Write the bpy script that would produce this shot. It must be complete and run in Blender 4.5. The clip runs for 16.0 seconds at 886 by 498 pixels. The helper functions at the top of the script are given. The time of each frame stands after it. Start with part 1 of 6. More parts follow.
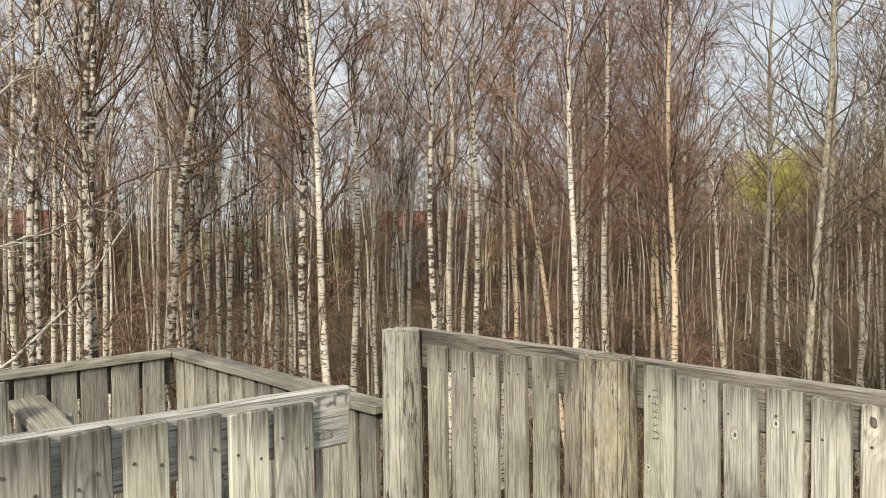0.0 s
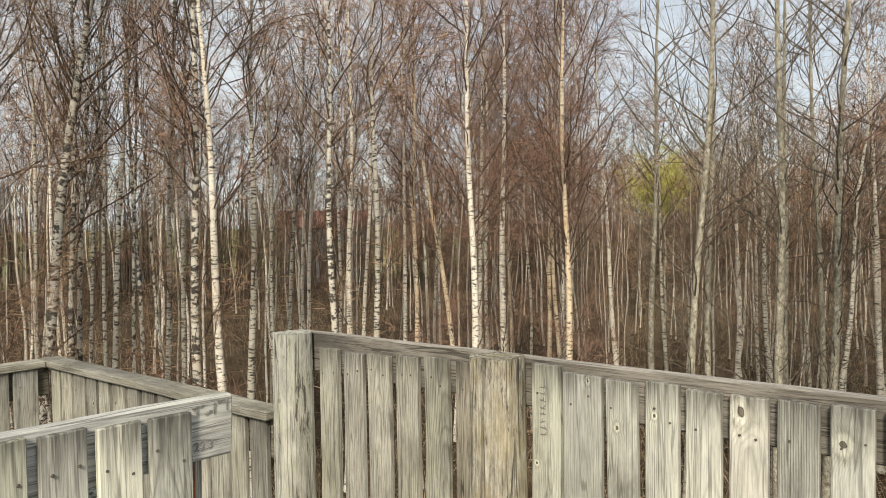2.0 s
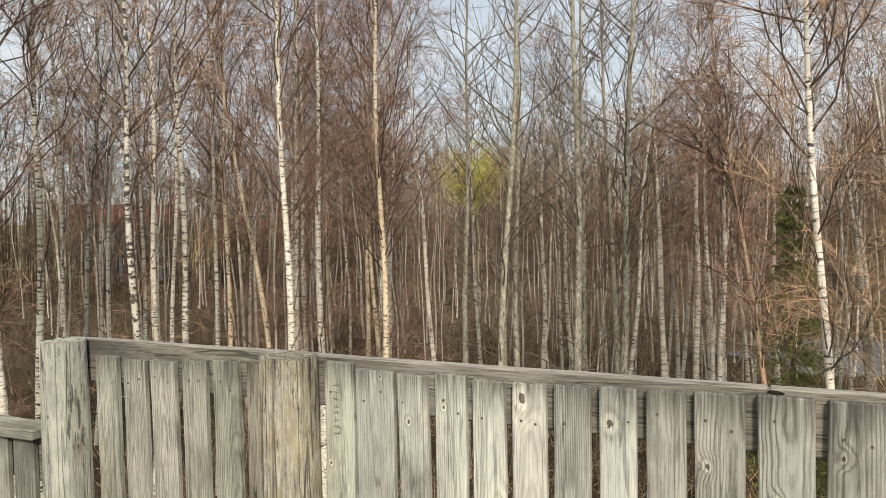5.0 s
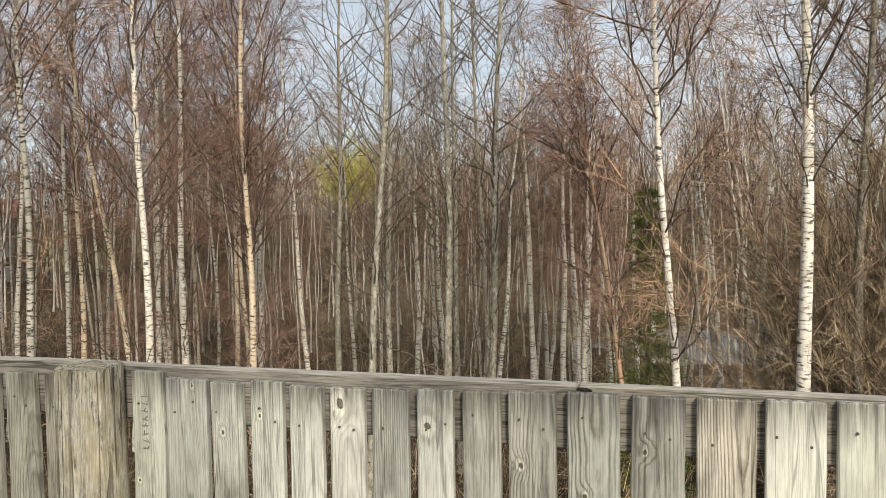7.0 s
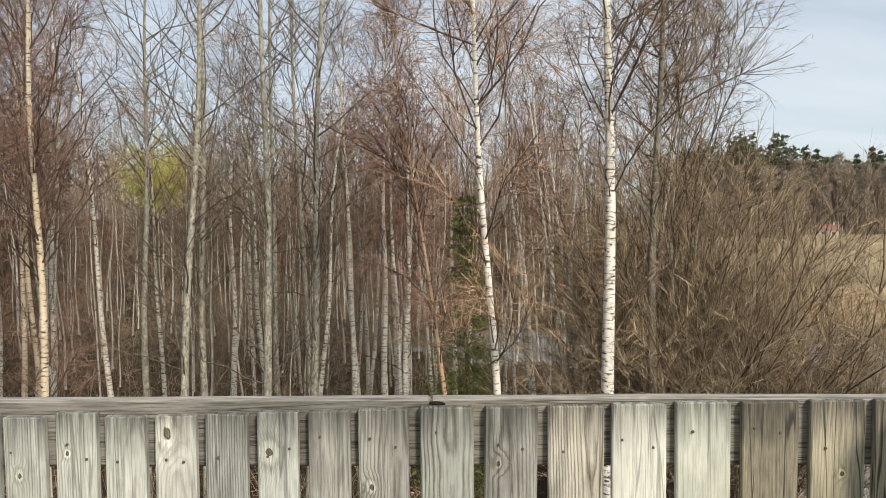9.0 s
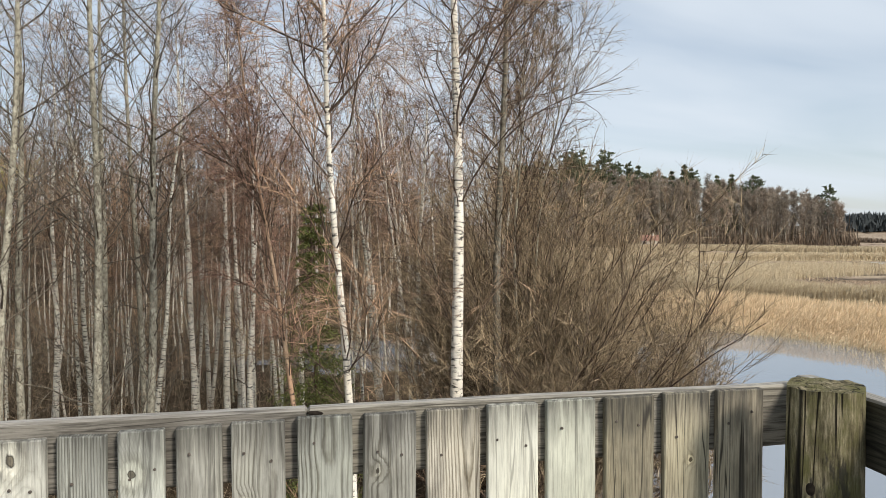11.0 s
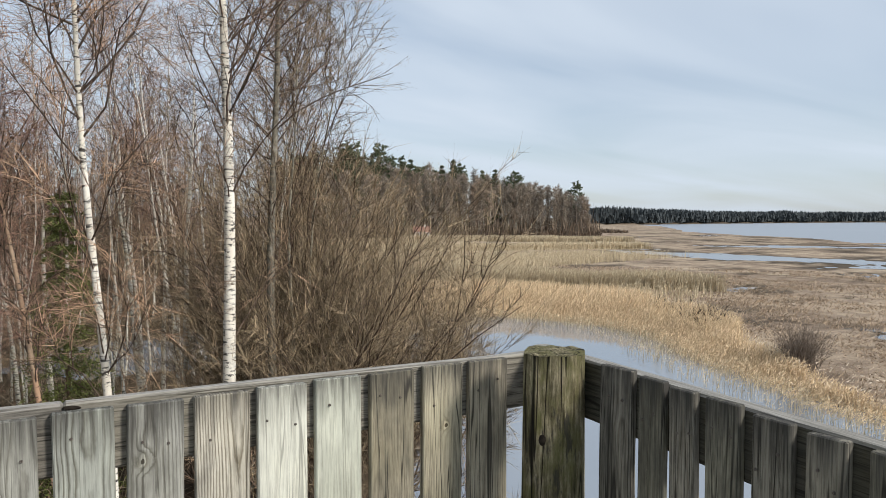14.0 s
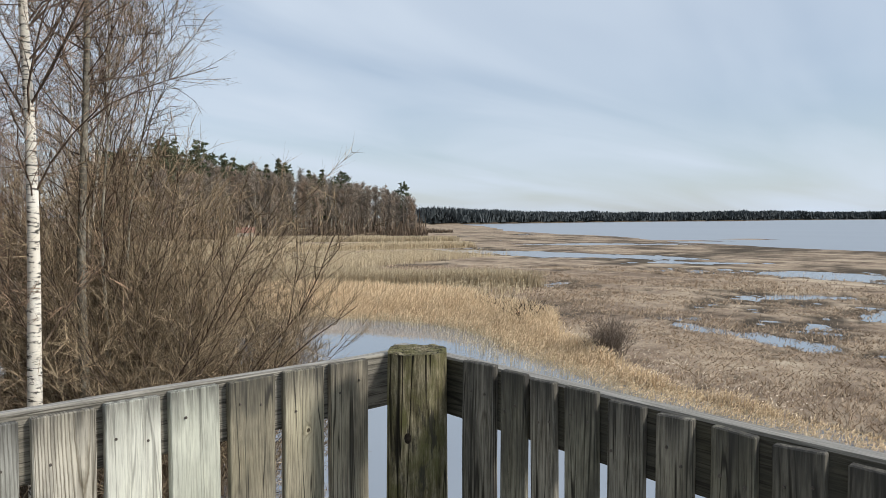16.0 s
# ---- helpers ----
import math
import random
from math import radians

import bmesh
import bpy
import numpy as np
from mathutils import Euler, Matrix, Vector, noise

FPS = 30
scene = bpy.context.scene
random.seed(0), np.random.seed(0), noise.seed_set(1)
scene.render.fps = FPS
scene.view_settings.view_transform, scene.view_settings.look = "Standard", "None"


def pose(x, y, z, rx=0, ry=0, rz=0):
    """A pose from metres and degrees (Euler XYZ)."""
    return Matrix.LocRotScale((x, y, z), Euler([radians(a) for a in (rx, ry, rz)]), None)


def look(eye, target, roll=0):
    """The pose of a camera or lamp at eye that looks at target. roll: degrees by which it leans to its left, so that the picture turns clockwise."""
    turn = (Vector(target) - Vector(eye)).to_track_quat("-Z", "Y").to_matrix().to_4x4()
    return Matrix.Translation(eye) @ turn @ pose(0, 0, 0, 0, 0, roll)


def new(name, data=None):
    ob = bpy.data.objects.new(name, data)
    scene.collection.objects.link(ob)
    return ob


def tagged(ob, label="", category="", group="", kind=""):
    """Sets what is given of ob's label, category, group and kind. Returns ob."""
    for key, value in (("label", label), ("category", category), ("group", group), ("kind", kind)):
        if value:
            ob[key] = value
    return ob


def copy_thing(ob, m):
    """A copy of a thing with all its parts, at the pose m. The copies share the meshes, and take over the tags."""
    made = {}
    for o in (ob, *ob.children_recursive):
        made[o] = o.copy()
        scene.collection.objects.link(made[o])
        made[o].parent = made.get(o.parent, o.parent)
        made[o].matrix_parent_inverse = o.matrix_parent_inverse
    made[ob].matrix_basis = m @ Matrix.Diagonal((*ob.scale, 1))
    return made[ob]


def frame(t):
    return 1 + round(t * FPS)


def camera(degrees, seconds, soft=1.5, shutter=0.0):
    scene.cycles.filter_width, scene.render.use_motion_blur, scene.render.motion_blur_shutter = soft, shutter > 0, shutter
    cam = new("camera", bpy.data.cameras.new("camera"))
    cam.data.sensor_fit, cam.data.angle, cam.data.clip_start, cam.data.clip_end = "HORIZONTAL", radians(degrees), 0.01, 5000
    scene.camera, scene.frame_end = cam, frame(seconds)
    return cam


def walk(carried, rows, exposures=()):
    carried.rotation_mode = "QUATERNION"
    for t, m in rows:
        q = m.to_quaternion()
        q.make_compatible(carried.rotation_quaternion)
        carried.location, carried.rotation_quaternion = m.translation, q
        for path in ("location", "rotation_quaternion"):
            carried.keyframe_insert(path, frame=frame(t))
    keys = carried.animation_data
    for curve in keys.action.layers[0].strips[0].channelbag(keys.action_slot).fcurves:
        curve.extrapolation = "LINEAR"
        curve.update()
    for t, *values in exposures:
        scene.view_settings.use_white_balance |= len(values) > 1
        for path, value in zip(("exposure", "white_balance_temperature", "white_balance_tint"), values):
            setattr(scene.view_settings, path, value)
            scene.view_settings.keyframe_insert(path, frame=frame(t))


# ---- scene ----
cam = camera(62.8, 16.0, soft=0.5)
PATH = [
    (0, (1.277, -0.122, 6.643), (-0.164, 1.263, 6.582), -0.7),
    (0.5, (1.273, -0.116, 6.643), (-0.127, 1.31, 6.581), -0.7),
    (1, (1.279, -0.109, 6.644), (-0.073, 1.363, 6.581), -0.8),
    (1.5, (1.289, -0.1, 6.644), (-0.01, 1.419, 6.581), -0.8),
    (2, (1.291, -0.09, 6.645), (0.05, 1.476, 6.58), -0.8),
    (2.5, (1.29, -0.082, 6.644), (0.111, 1.531, 6.577), -0.8),
    (3, (1.293, -0.075, 6.644), (0.178, 1.584, 6.573), -0.9),
    (3.5, (1.301, -0.068, 6.645), (0.255, 1.635, 6.568), -1.0),
    (4, (1.317, -0.058, 6.644), (0.346, 1.688, 6.561), -1.2),
    (4.2, (1.317, -0.045, 6.644), (0.377, 1.718, 6.559), -1.2),
    (6.3, (1.415, 0.052, 6.651), (0.778, 1.946, 6.556), -1.0),
    (6.5, (1.427, 0.072, 6.649), (0.821, 1.976, 6.553), -1.0),
    (7, (1.454, 0.095, 6.645), (0.944, 2.026, 6.543), -0.8),
    (7.5, (1.445, 0.11, 6.646), (1.056, 2.069, 6.54), -0.7),
    (8, (1.412, 0.135, 6.651), (1.154, 2.116, 6.549), -0.7),
    (8.5, (1.393, 0.157, 6.649), (1.258, 2.15, 6.552), -0.6),
    (9, (1.377, 0.171, 6.648), (1.359, 2.169, 6.557), -0.4),
    (9.2, (1.374, 0.174, 6.649), (1.399, 2.172, 6.561), -0.2),
    (11.3, (1.306, 0.179, 6.637), (1.767, 2.124, 6.572), 0.1),
    (11.5, (1.321, 0.187, 6.634), (1.819, 2.123, 6.562), 0.3),
    (12, (1.331, 0.166, 6.627), (1.922, 2.075, 6.547), 0.2),
    (12.5, (1.323, 0.148, 6.627), (2.013, 2.023, 6.542), 0.1),
    (13, (1.306, 0.133, 6.629), (2.102, 1.966, 6.541), 0.3),
    (13.5, (1.298, 0.11, 6.629), (2.189, 1.899, 6.542), 0.3),
    (14, (1.298, 0.087, 6.633), (2.273, 1.831, 6.544), 0.1),
    (14.5, (1.301, 0.069, 6.633), (2.362, 1.762, 6.542), -0.1),
    (15, (1.288, 0.095, 6.633), (2.444, 1.724, 6.541), -0.3),
    (15.5, (1.259, 0.117, 6.636), (2.516, 1.67, 6.544), -0.2),
    (16, (1.231, 0.135, 6.634), (2.587, 1.602, 6.546), 0.0),
]
walk(cam, [(t, look(eye, target, roll)) for t, eye, target, roll in PATH],
     [(0, 0.28, 7050, 10), (7, 0.23, 6720, 10), (12.5, 0.11, 6250, 10), (16, 0.0, 6080, 10)])

# ---------------------------------------------------------------- light
SUN_AZ = 151.0      # degrees from +y towards +x: behind the camera, to its right
SUN_EL = 34.0
world = bpy.data.worlds.new("world")
scene.world = world
world.use_nodes = True
wn, wl = world.node_tree.nodes, world.node_tree.links
wn.clear()
sky = wn.new("ShaderNodeTexSky")
sky.sky_type = "NISHITA"
sky.sun_disc = False
sky.sun_elevation = radians(SUN_EL)
sky.sun_rotation = radians(SUN_AZ)
sky.air_density, sky.dust_density, sky.ozone_density = 1.0, 0.7, 1.2
geo = wn.new("ShaderNodeTexCoord")
sepw = wn.new("ShaderNodeSeparateXYZ")
wl.new(geo.outputs["Generated"], sepw.inputs[0])
# thin high cloud drawn out in long soft bands: project the sky on a plane overhead
addz = wn.new("ShaderNodeMath"); addz.operation = "ADD"; addz.inputs[1].default_value = 0.16
absz = wn.new("ShaderNodeMath"); absz.operation = "ABSOLUTE"
wl.new(sepw.outputs["Z"], absz.inputs[0]); wl.new(absz.outputs[0], addz.inputs[0])
dx = wn.new("ShaderNodeMath"); dx.operation = "DIVIDE"
dy = wn.new("ShaderNodeMath"); dy.operation = "DIVIDE"
wl.new(sepw.outputs["X"], dx.inputs[0]); wl.new(addz.outputs[0], dx.inputs[1])
wl.new(sepw.outputs["Y"], dy.inputs[0]); wl.new(addz.outputs[0], dy.inputs[1])
comb = wn.new("ShaderNodeCombineXYZ")
wl.new(dx.outputs[0], comb.inputs[0]); wl.new(dy.outputs[0], comb.inputs[1])
wmap = wn.new("ShaderNodeMapping")
wmap.inputs["Rotation"].default_value = (0, 0, radians(28))
wmap.inputs["Scale"].default_value = (0.55, 1.25, 1.0)
wl.new(comb.outputs[0], wmap.inputs[0])
cn = wn.new("ShaderNodeTexNoise")
cn.inputs["Scale"].default_value = 0.85
cn.inputs["Detail"].default_value = 4.0
cn.inputs["Roughness"].default_value = 0.45
cn.inputs["Distortion"].default_value = 0.5
wl.new(wmap.outputs[0], cn.inputs["Vector"])
cr = wn.new("ShaderNodeMapRange")
cr.inputs["From Min"].default_value, cr.inputs["From Max"].default_value = 0.36, 0.68
cr.inputs["To Min"].default_value, cr.inputs["To Max"].default_value = 0.48, 1.0
wl.new(cn.outputs[0], cr.inputs["Value"])
cmix = wn.new("ShaderNodeMix"); cmix.data_type = "RGBA"
wl.new(cr.outputs[0], cmix.inputs["Factor"])
wl.new(sky.outputs[0], cmix.inputs["A"])
cmix.inputs["B"].default_value = (6.75, 7.35, 7.95, 1)
bg = wn.new("ShaderNodeBackground")
bg.inputs["Strength"].default_value = 0.10
wl.new(cmix.outputs["Result"], bg.inputs["Color"])
wout = wn.new("ShaderNodeOutputWorld")
wl.new(bg.outputs[0], wout.inputs["Surface"])

sun = new("sun", bpy.data.lights.new("sun", "SUN"))
sun.data.energy = 3.6
sun.data.angle = radians(12.0)
sun.data.color = (1.0, 0.93, 0.82)
a, e = radians(SUN_AZ), radians(SUN_EL)
sun.matrix_world = look((60 * math.sin(a) * math.cos(e), 60 * math.cos(a) * math.cos(e), 60 * math.sin(e) + 6), (0, 0, 6))


# ---------------------------------------------------------------- materials
class Mat:
    """A small wrapper that builds a node material."""

    def __init__(self, name, rough=0.8, spec=0.3):
        self.m = bpy.data.materials.new(name)
        self.m.use_nodes = True
        self.n, self.l = self.m.node_tree.nodes, self.m.node_tree.links
        self.b = self.n["Principled BSDF"]
        self.b.inputs["Roughness"].default_value = rough
        self.b.inputs["Specular IOR Level"].default_value = spec

    def node(self, kind, **values):
        k = self.n.new(kind)
        for key, v in values.items():
            k.inputs[key.replace("_", " ")].default_value = v
        return k

    def coords(self, scale=(1, 1, 1), shift=True, what="Object"):
        tc = self.n.new("ShaderNodeTexCoord")
        mp = self.n.new("ShaderNodeMapping")
        mp.inputs["Scale"].default_value = scale
        self.l.new(tc.outputs[what], mp.inputs["Vector"])
        if shift:
            oi = self.n.new("ShaderNodeObjectInfo")
            mu = self.n.new("ShaderNodeVectorMath"); mu.operation = "MULTIPLY"
            co = self.n.new("ShaderNodeCombineXYZ")
            for i in range(3):
                self.l.new(oi.outputs["Random"], co.inputs[i])
            mu.inputs[1].default_value = (37.0, 61.0, 23.0)
            self.l.new(co.outputs[0], mu.inputs[0])
            self.l.new(mu.outputs[0], mp.inputs["Location"])
        return mp.outputs[0]

    def noise(self, vec, scale, detail=4.0, rough=0.55, dist=0.0):
        k = self.node("ShaderNodeTexNoise", Scale=scale, Detail=detail, Roughness=rough, Distortion=dist)
        self.l.new(vec, k.inputs["Vector"])
        return k.outputs[0]

    def ramp(self, fac, stops):
        k = self.n.new("ShaderNodeValToRGB")
        el = k.color_ramp.elements
        while len(el) < len(stops):
            el.new(0.5)
        for e_, (p, c) in zip(el, stops):
            e_.position = p
            e_.color = (*c, 1) if len(c) == 3 else c
        self.l.new(fac, k.inputs[0])
        return k.outputs[0]

    def mix(self, fac, c1, c2, how="MIX"):
        k = self.n.new("ShaderNodeMix")
        k.data_type, k.blend_type = "RGBA", how
        for sock, v in (("Factor", fac), ("A", c1), ("B", c2)):
            if isinstance(v, (int, float)):
                k.inputs[sock].default_value = v
            elif isinstance(v, tuple):
                k.inputs[sock].default_value = (*v, 1)
            else:
                self.l.new(v, k.inputs[sock])
        return k.outputs["Result"]

    def math(self, op, a_, b_=0.0):
        k = self.n.new("ShaderNodeMath"); k.operation = op
        for i, v in enumerate((a_, b_)):
            if isinstance(v, (int, float)):
                k.inputs[i].default_value = v
            else:
                self.l.new(v, k.inputs[i])
        return k.outputs[0]

    def rnd(self):
        return self.n.new("ShaderNodeObjectInfo").outputs["Random"]

    def island(self):
        return self.n.new("ShaderNodeNewGeometry").outputs["Random Per Island"]

    def color(self, c):
        self.l.new(c, self.b.inputs["Base Color"])

    def bump(self, h, strength=0.3, dist=0.002):
        k = self.node("ShaderNodeBump", Strength=strength, Distance=dist)
        self.l.new(h, k.inputs["Height"])
        self.l.new(k.outputs[0], self.b.inputs["Normal"])


def wood_material(name, pale, dark, tint, axis="z", streak=0.9, crack=0.45, stain=0.75, ends=0.85, top_pale=0.0):
    """Weathered, unpainted flat-sawn softwood: year rings cut by the face, fibre, knots, stains and drying cracks."""
    w = Mat(name, 0.85, 0.15)
    along, across = {"z": ("Z", "X"), "x": ("X", "Z"), "y": ("Y", "Z")}[axis]
    thin = {"z": (1, 1, 0.045), "x": (0.045, 1, 1), "y": (1, 0.045, 1)}[axis]
    half = {"z": (1, 1, 0.3), "x": (0.3, 1, 1), "y": (1, 0.3, 1)}[axis]
    tc = w.n.new("ShaderNodeTexCoord")
    own = w.n.new("ShaderNodeSeparateXYZ")
    w.l.new(tc.outputs["Object"], own.inputs[0])
    rnd = w.rnd()
    u = own.outputs[across]
    l_ = own.outputs[along]
    # one knot, where the board carries one: its place across and along, and its size
    at_ = w.n.new("ShaderNodeAttribute")
    at_.attribute_type, at_.attribute_name = "OBJECT", "knot"
    kp = w.n.new("ShaderNodeSeparateXYZ")
    w.l.new(at_.outputs["Vector"], kp.inputs[0])
    ku = w.math("SUBTRACT", u, kp.outputs["X"])
    kl = w.math("MULTIPLY", w.math("SUBTRACT", l_, kp.outputs["Y"]), 0.72)
    rag = w.math("MULTIPLY", w.math("SUBTRACT", w.noise(w.coords((1, 1, 1)), 70.0, 2.0), 0.5), 0.012)
    kd = w.math("DIVIDE", w.math("ADD", w.math("SQRT", w.math("ADD", w.math("MULTIPLY", ku, ku), w.math("MULTIPLY", kl, kl))), rag), w.math("MAXIMUM", kp.outputs["Z"], 0.0001))
    # year rings: distance from a pith that slants behind the face, so that they open into long arches
    slant = w.math("MULTIPLY", w.math("SUBTRACT", w.math("FRACT", w.math("MULTIPLY", rnd, 29.17)), 0.5), 0.11)
    start = w.math("ADD", w.math("MULTIPLY", w.math("FRACT", w.math("MULTIPLY", rnd, 17.93)), 0.055), 0.006)
    wander = w.math("MULTIPLY", w.math("SUBTRACT", w.noise(w.coords({"z": (0, 0, 1), "x": (1, 0, 0), "y": (0, 1, 0)}[axis]), 3.0, 2.0), 0.5), 0.022)
    depth = w.math("ADD", w.math("ADD", start, w.math("MULTIPLY", slant, l_)), wander)
    shift = w.math("MULTIPLY", w.math("SUBTRACT", w.math("FRACT", w.math("MULTIPLY", rnd, 7.31)), 0.5), 0.075)
    uu = w.math("ADD", u, shift)
    rr_ = w.math("SQRT", w.math("ADD", w.math("MULTIPLY", uu, uu), w.math("MULTIPLY", depth, depth)))
    rr_ = w.math("ADD", rr_, w.math("MULTIPLY", w.noise(w.coords(half), 26.0, 4.0, 0.65), 0.0055))
    bend = w.n.new("ShaderNodeMapRange")
    bend.interpolation_type = "SMOOTHSTEP"
    bend.inputs["From Min"].default_value, bend.inputs["From Max"].default_value = 0.0, 3.2
    bend.inputs["To Min"].default_value, bend.inputs["To Max"].default_value = 0.02, 0.0
    w.l.new(kd, bend.inputs["Value"])
    rr_ = w.math("ADD", rr_, w.math("MULTIPLY", bend.outputs[0], w.math("MULTIPLY", kp.outputs["Z"], 48.0)))
    ring = w.math("FRACT", w.math("MULTIPLY", rr_, 185.0))
    late = w.ramp(ring, [(0.0, (0.9, 0.9, 0.9)), (0.12, (1, 1, 1)), (0.5, (1, 1, 1)), (0.84, (0.36, 0.335, 0.295)), (1.0, (0.88, 0.88, 0.88))])
    fibre = w.noise(w.coords(thin), 210.0, 5.0, 0.68)
    patch = w.noise(w.coords(half), 9.0, 4.0, 0.6)
    broad = w.noise(w.coords((1, 1, 1)), 3.2, 3.0, 0.55)
    c = w.mix(w.ramp(broad, [(0.32, (0, 0, 0)), (0.66, (1, 1, 1))]), pale, tint)
    c = w.mix(w.ramp(fibre, [(0.36, (0.75, 0.75, 0.75)), (0.55, (0, 0, 0))]), c, dark)
    grain = w.n.new("ShaderNodeAttribute")
    grain.attribute_type, grain.attribute_name = "OBJECT", "grain"
    amount = w.math("MULTIPLY", w.math("MULTIPLY", w.ramp(patch, [(0.30, (0.2, 0.2, 0.2)), (0.62, (1, 1, 1))]), grain.outputs["Fac"]), streak)
    c = w.mix(amount, c, late, "MULTIPLY")
    # bleached and greyed patches
    c = w.mix(1.0, c, w.ramp(w.noise(w.coords(half), 5.0, 5.0, 0.62), [(0.28, (0.60, 0.60, 0.61)), (0.5, (1, 1, 1)), (0.72, (1.22, 1.22, 1.18))]), "MULTIPLY")
    # each piece a little lighter, darker, greyer
    c = w.mix(1.0, c, w.ramp(rnd, [(0.0, (0.66, 0.67, 0.66)), (0.3, (0.86, 0.87, 0.87)), (0.6, (1.0, 1.0, 0.97)), (0.8, (0.92, 0.95, 0.88)), (1.0, (1.08, 1.08, 1.05))]), "MULTIPLY")
    near = w.n.new("ShaderNodeMapRange")
    near.inputs["From Max"].default_value = 4.0
    w.l.new(kd, near.inputs["Value"])
    kn = w.ramp(near.outputs[0], [(0.0, (0.22, 0.19, 0.16)), (0.06, (0.34, 0.30, 0.25)), (0.085, (0.07, 0.06, 0.05)), (0.115, (1.42, 1.41, 1.37)), (0.22, (1.34, 1.33, 1.29)), (0.31, (0.84, 0.83, 0.80)), (0.5, (1, 1, 1))])
    c = w.mix(0.95, c, kn, "MULTIPLY")
    # drying cracks along the grain
    split = w.noise(w.coords({"z": (1, 1, 0.03), "x": (0.03, 1, 1), "y": (1, 0.03, 1)}[axis]), 34.0, 2.0, 0.5, 0.6)
    line = w.ramp(w.math("ABSOLUTE", w.math("SUBTRACT", split, 0.5)), [(0.0, (1, 1, 1)), (0.010, (0.8, 0.8, 0.8)), (0.019, (0, 0, 0))])
    c = w.mix(w.mix(1.0, line, (crack, crack, crack), "MULTIPLY"), c, (0.022, 0.019, 0.016))
    # dark damp stains, and black mould creeping in from the cut ends
    st = w.noise(w.coords(half), 8.0, 5.0, 0.68)
    c = w.mix(w.ramp(st, [(0.50, (0, 0, 0)), (0.72, (stain, stain, stain))]), c, (0.065, 0.061, 0.053))
    if axis == "z":
        cut = w.n.new("ShaderNodeMapRange")
        cut.inputs["From Min"].default_value, cut.inputs["From Max"].default_value = 0.44, 0.64
        w.l.new(l_, cut.inputs["Value"])
        mould = w.math("MULTIPLY", cut.outputs[0], w.noise(w.coords(thin), 60.0, 5.0, 0.7))
        c = w.mix(w.ramp(mould, [(0.24, (0, 0, 0)), (0.55, (ends, ends, ends))]), c, (0.06, 0.056, 0.05))
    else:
        # rails and caps: upward face paler, bleached and lifted against the shade-darkened rail colour
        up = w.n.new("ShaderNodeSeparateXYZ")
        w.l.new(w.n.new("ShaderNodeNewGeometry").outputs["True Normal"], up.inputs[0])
        c = w.mix(w.ramp(up.outputs["Z"], [(0.6, (0, 0, 0)), (0.9, (top_pale, top_pale, top_pale))]), c, w.mix(1.0, (0.60, 0.57, 0.52), w.ramp(fibre, [(0.35, (0.45, 0.44, 0.42)), (0.6, (1, 1, 1))]), "MULTIPLY"))
    w.color(c)
    w.bump(w.mix(0.5, fibre, w.mix(amount, (1, 1, 1), late)), 0.7, 0.003)
    return w.m



def post_material(name, c1, c2, c3, moss, moss_amount, cracks):
    """Rough squared timber: ragged fibre, long open checks, lichen or moss."""
    k = Mat(name, 0.9, 0.1)
    f1 = k.noise(k.coords((1, 1, 0.05)), 190.0, 6.0, 0.75)
    f2 = k.noise(k.coords((1, 1, 0.30)), 34.0, 6.0, 0.75)
    c = k.ramp(k.math("ADD", k.math("MULTIPLY", f1, 0.5), k.math("MULTIPLY", f2, 0.5)), [(0.38, c1), (0.50, c2), (0.60, c3)])
    c = k.mix(k.ramp(k.noise(k.coords((1, 1, 0.5)), 16.0, 6.0, 0.72), [(0.44, (0, 0, 0)), (0.60, (moss_amount, moss_amount, moss_amount))]), c, moss)
    c = k.mix(1.0, c, k.ramp(k.noise(k.coords((1, 1, 0.4)), 6.0, 5.0, 0.65), [(0.3, (0.62, 0.62, 0.62)), (0.5, (1, 1, 1)), (0.7, (1.16, 1.16, 1.14))]), "MULTIPLY")
    # flaking black weathering in ragged upright patches
    flake = k.math("MULTIPLY", k.noise(k.coords((1, 1, 0.16)), 60.0, 5.0, 0.75), k.math("ADD", k.noise(k.coords((1, 1, 0.6)), 7.0, 3.0), 0.5))
    c = k.mix(k.ramp(flake, [(0.57, (0, 0, 0)), (0.66, (0.8, 0.8, 0.8))]), c, (0.05, 0.046, 0.04))
    split = k.noise(k.coords((1, 1, 0.035)), 26.0, 2.0, 0.5, 0.5)
    line = k.ramp(k.math("ABSOLUTE", k.math("SUBTRACT", split, 0.5)), [(0.0, (1, 1, 1)), (0.010, (0.85, 0.85, 0.85)), (0.022, (0, 0, 0))])
    c = k.mix(k.mix(1.0, line, (cracks, cracks, cracks), "MULTIPLY"), c, (0.012, 0.010, 0.008))
    k.color(c)
    k.bump(k.mix(line, f1, (0, 0, 0)), 1.0, 0.006)
    return k.m


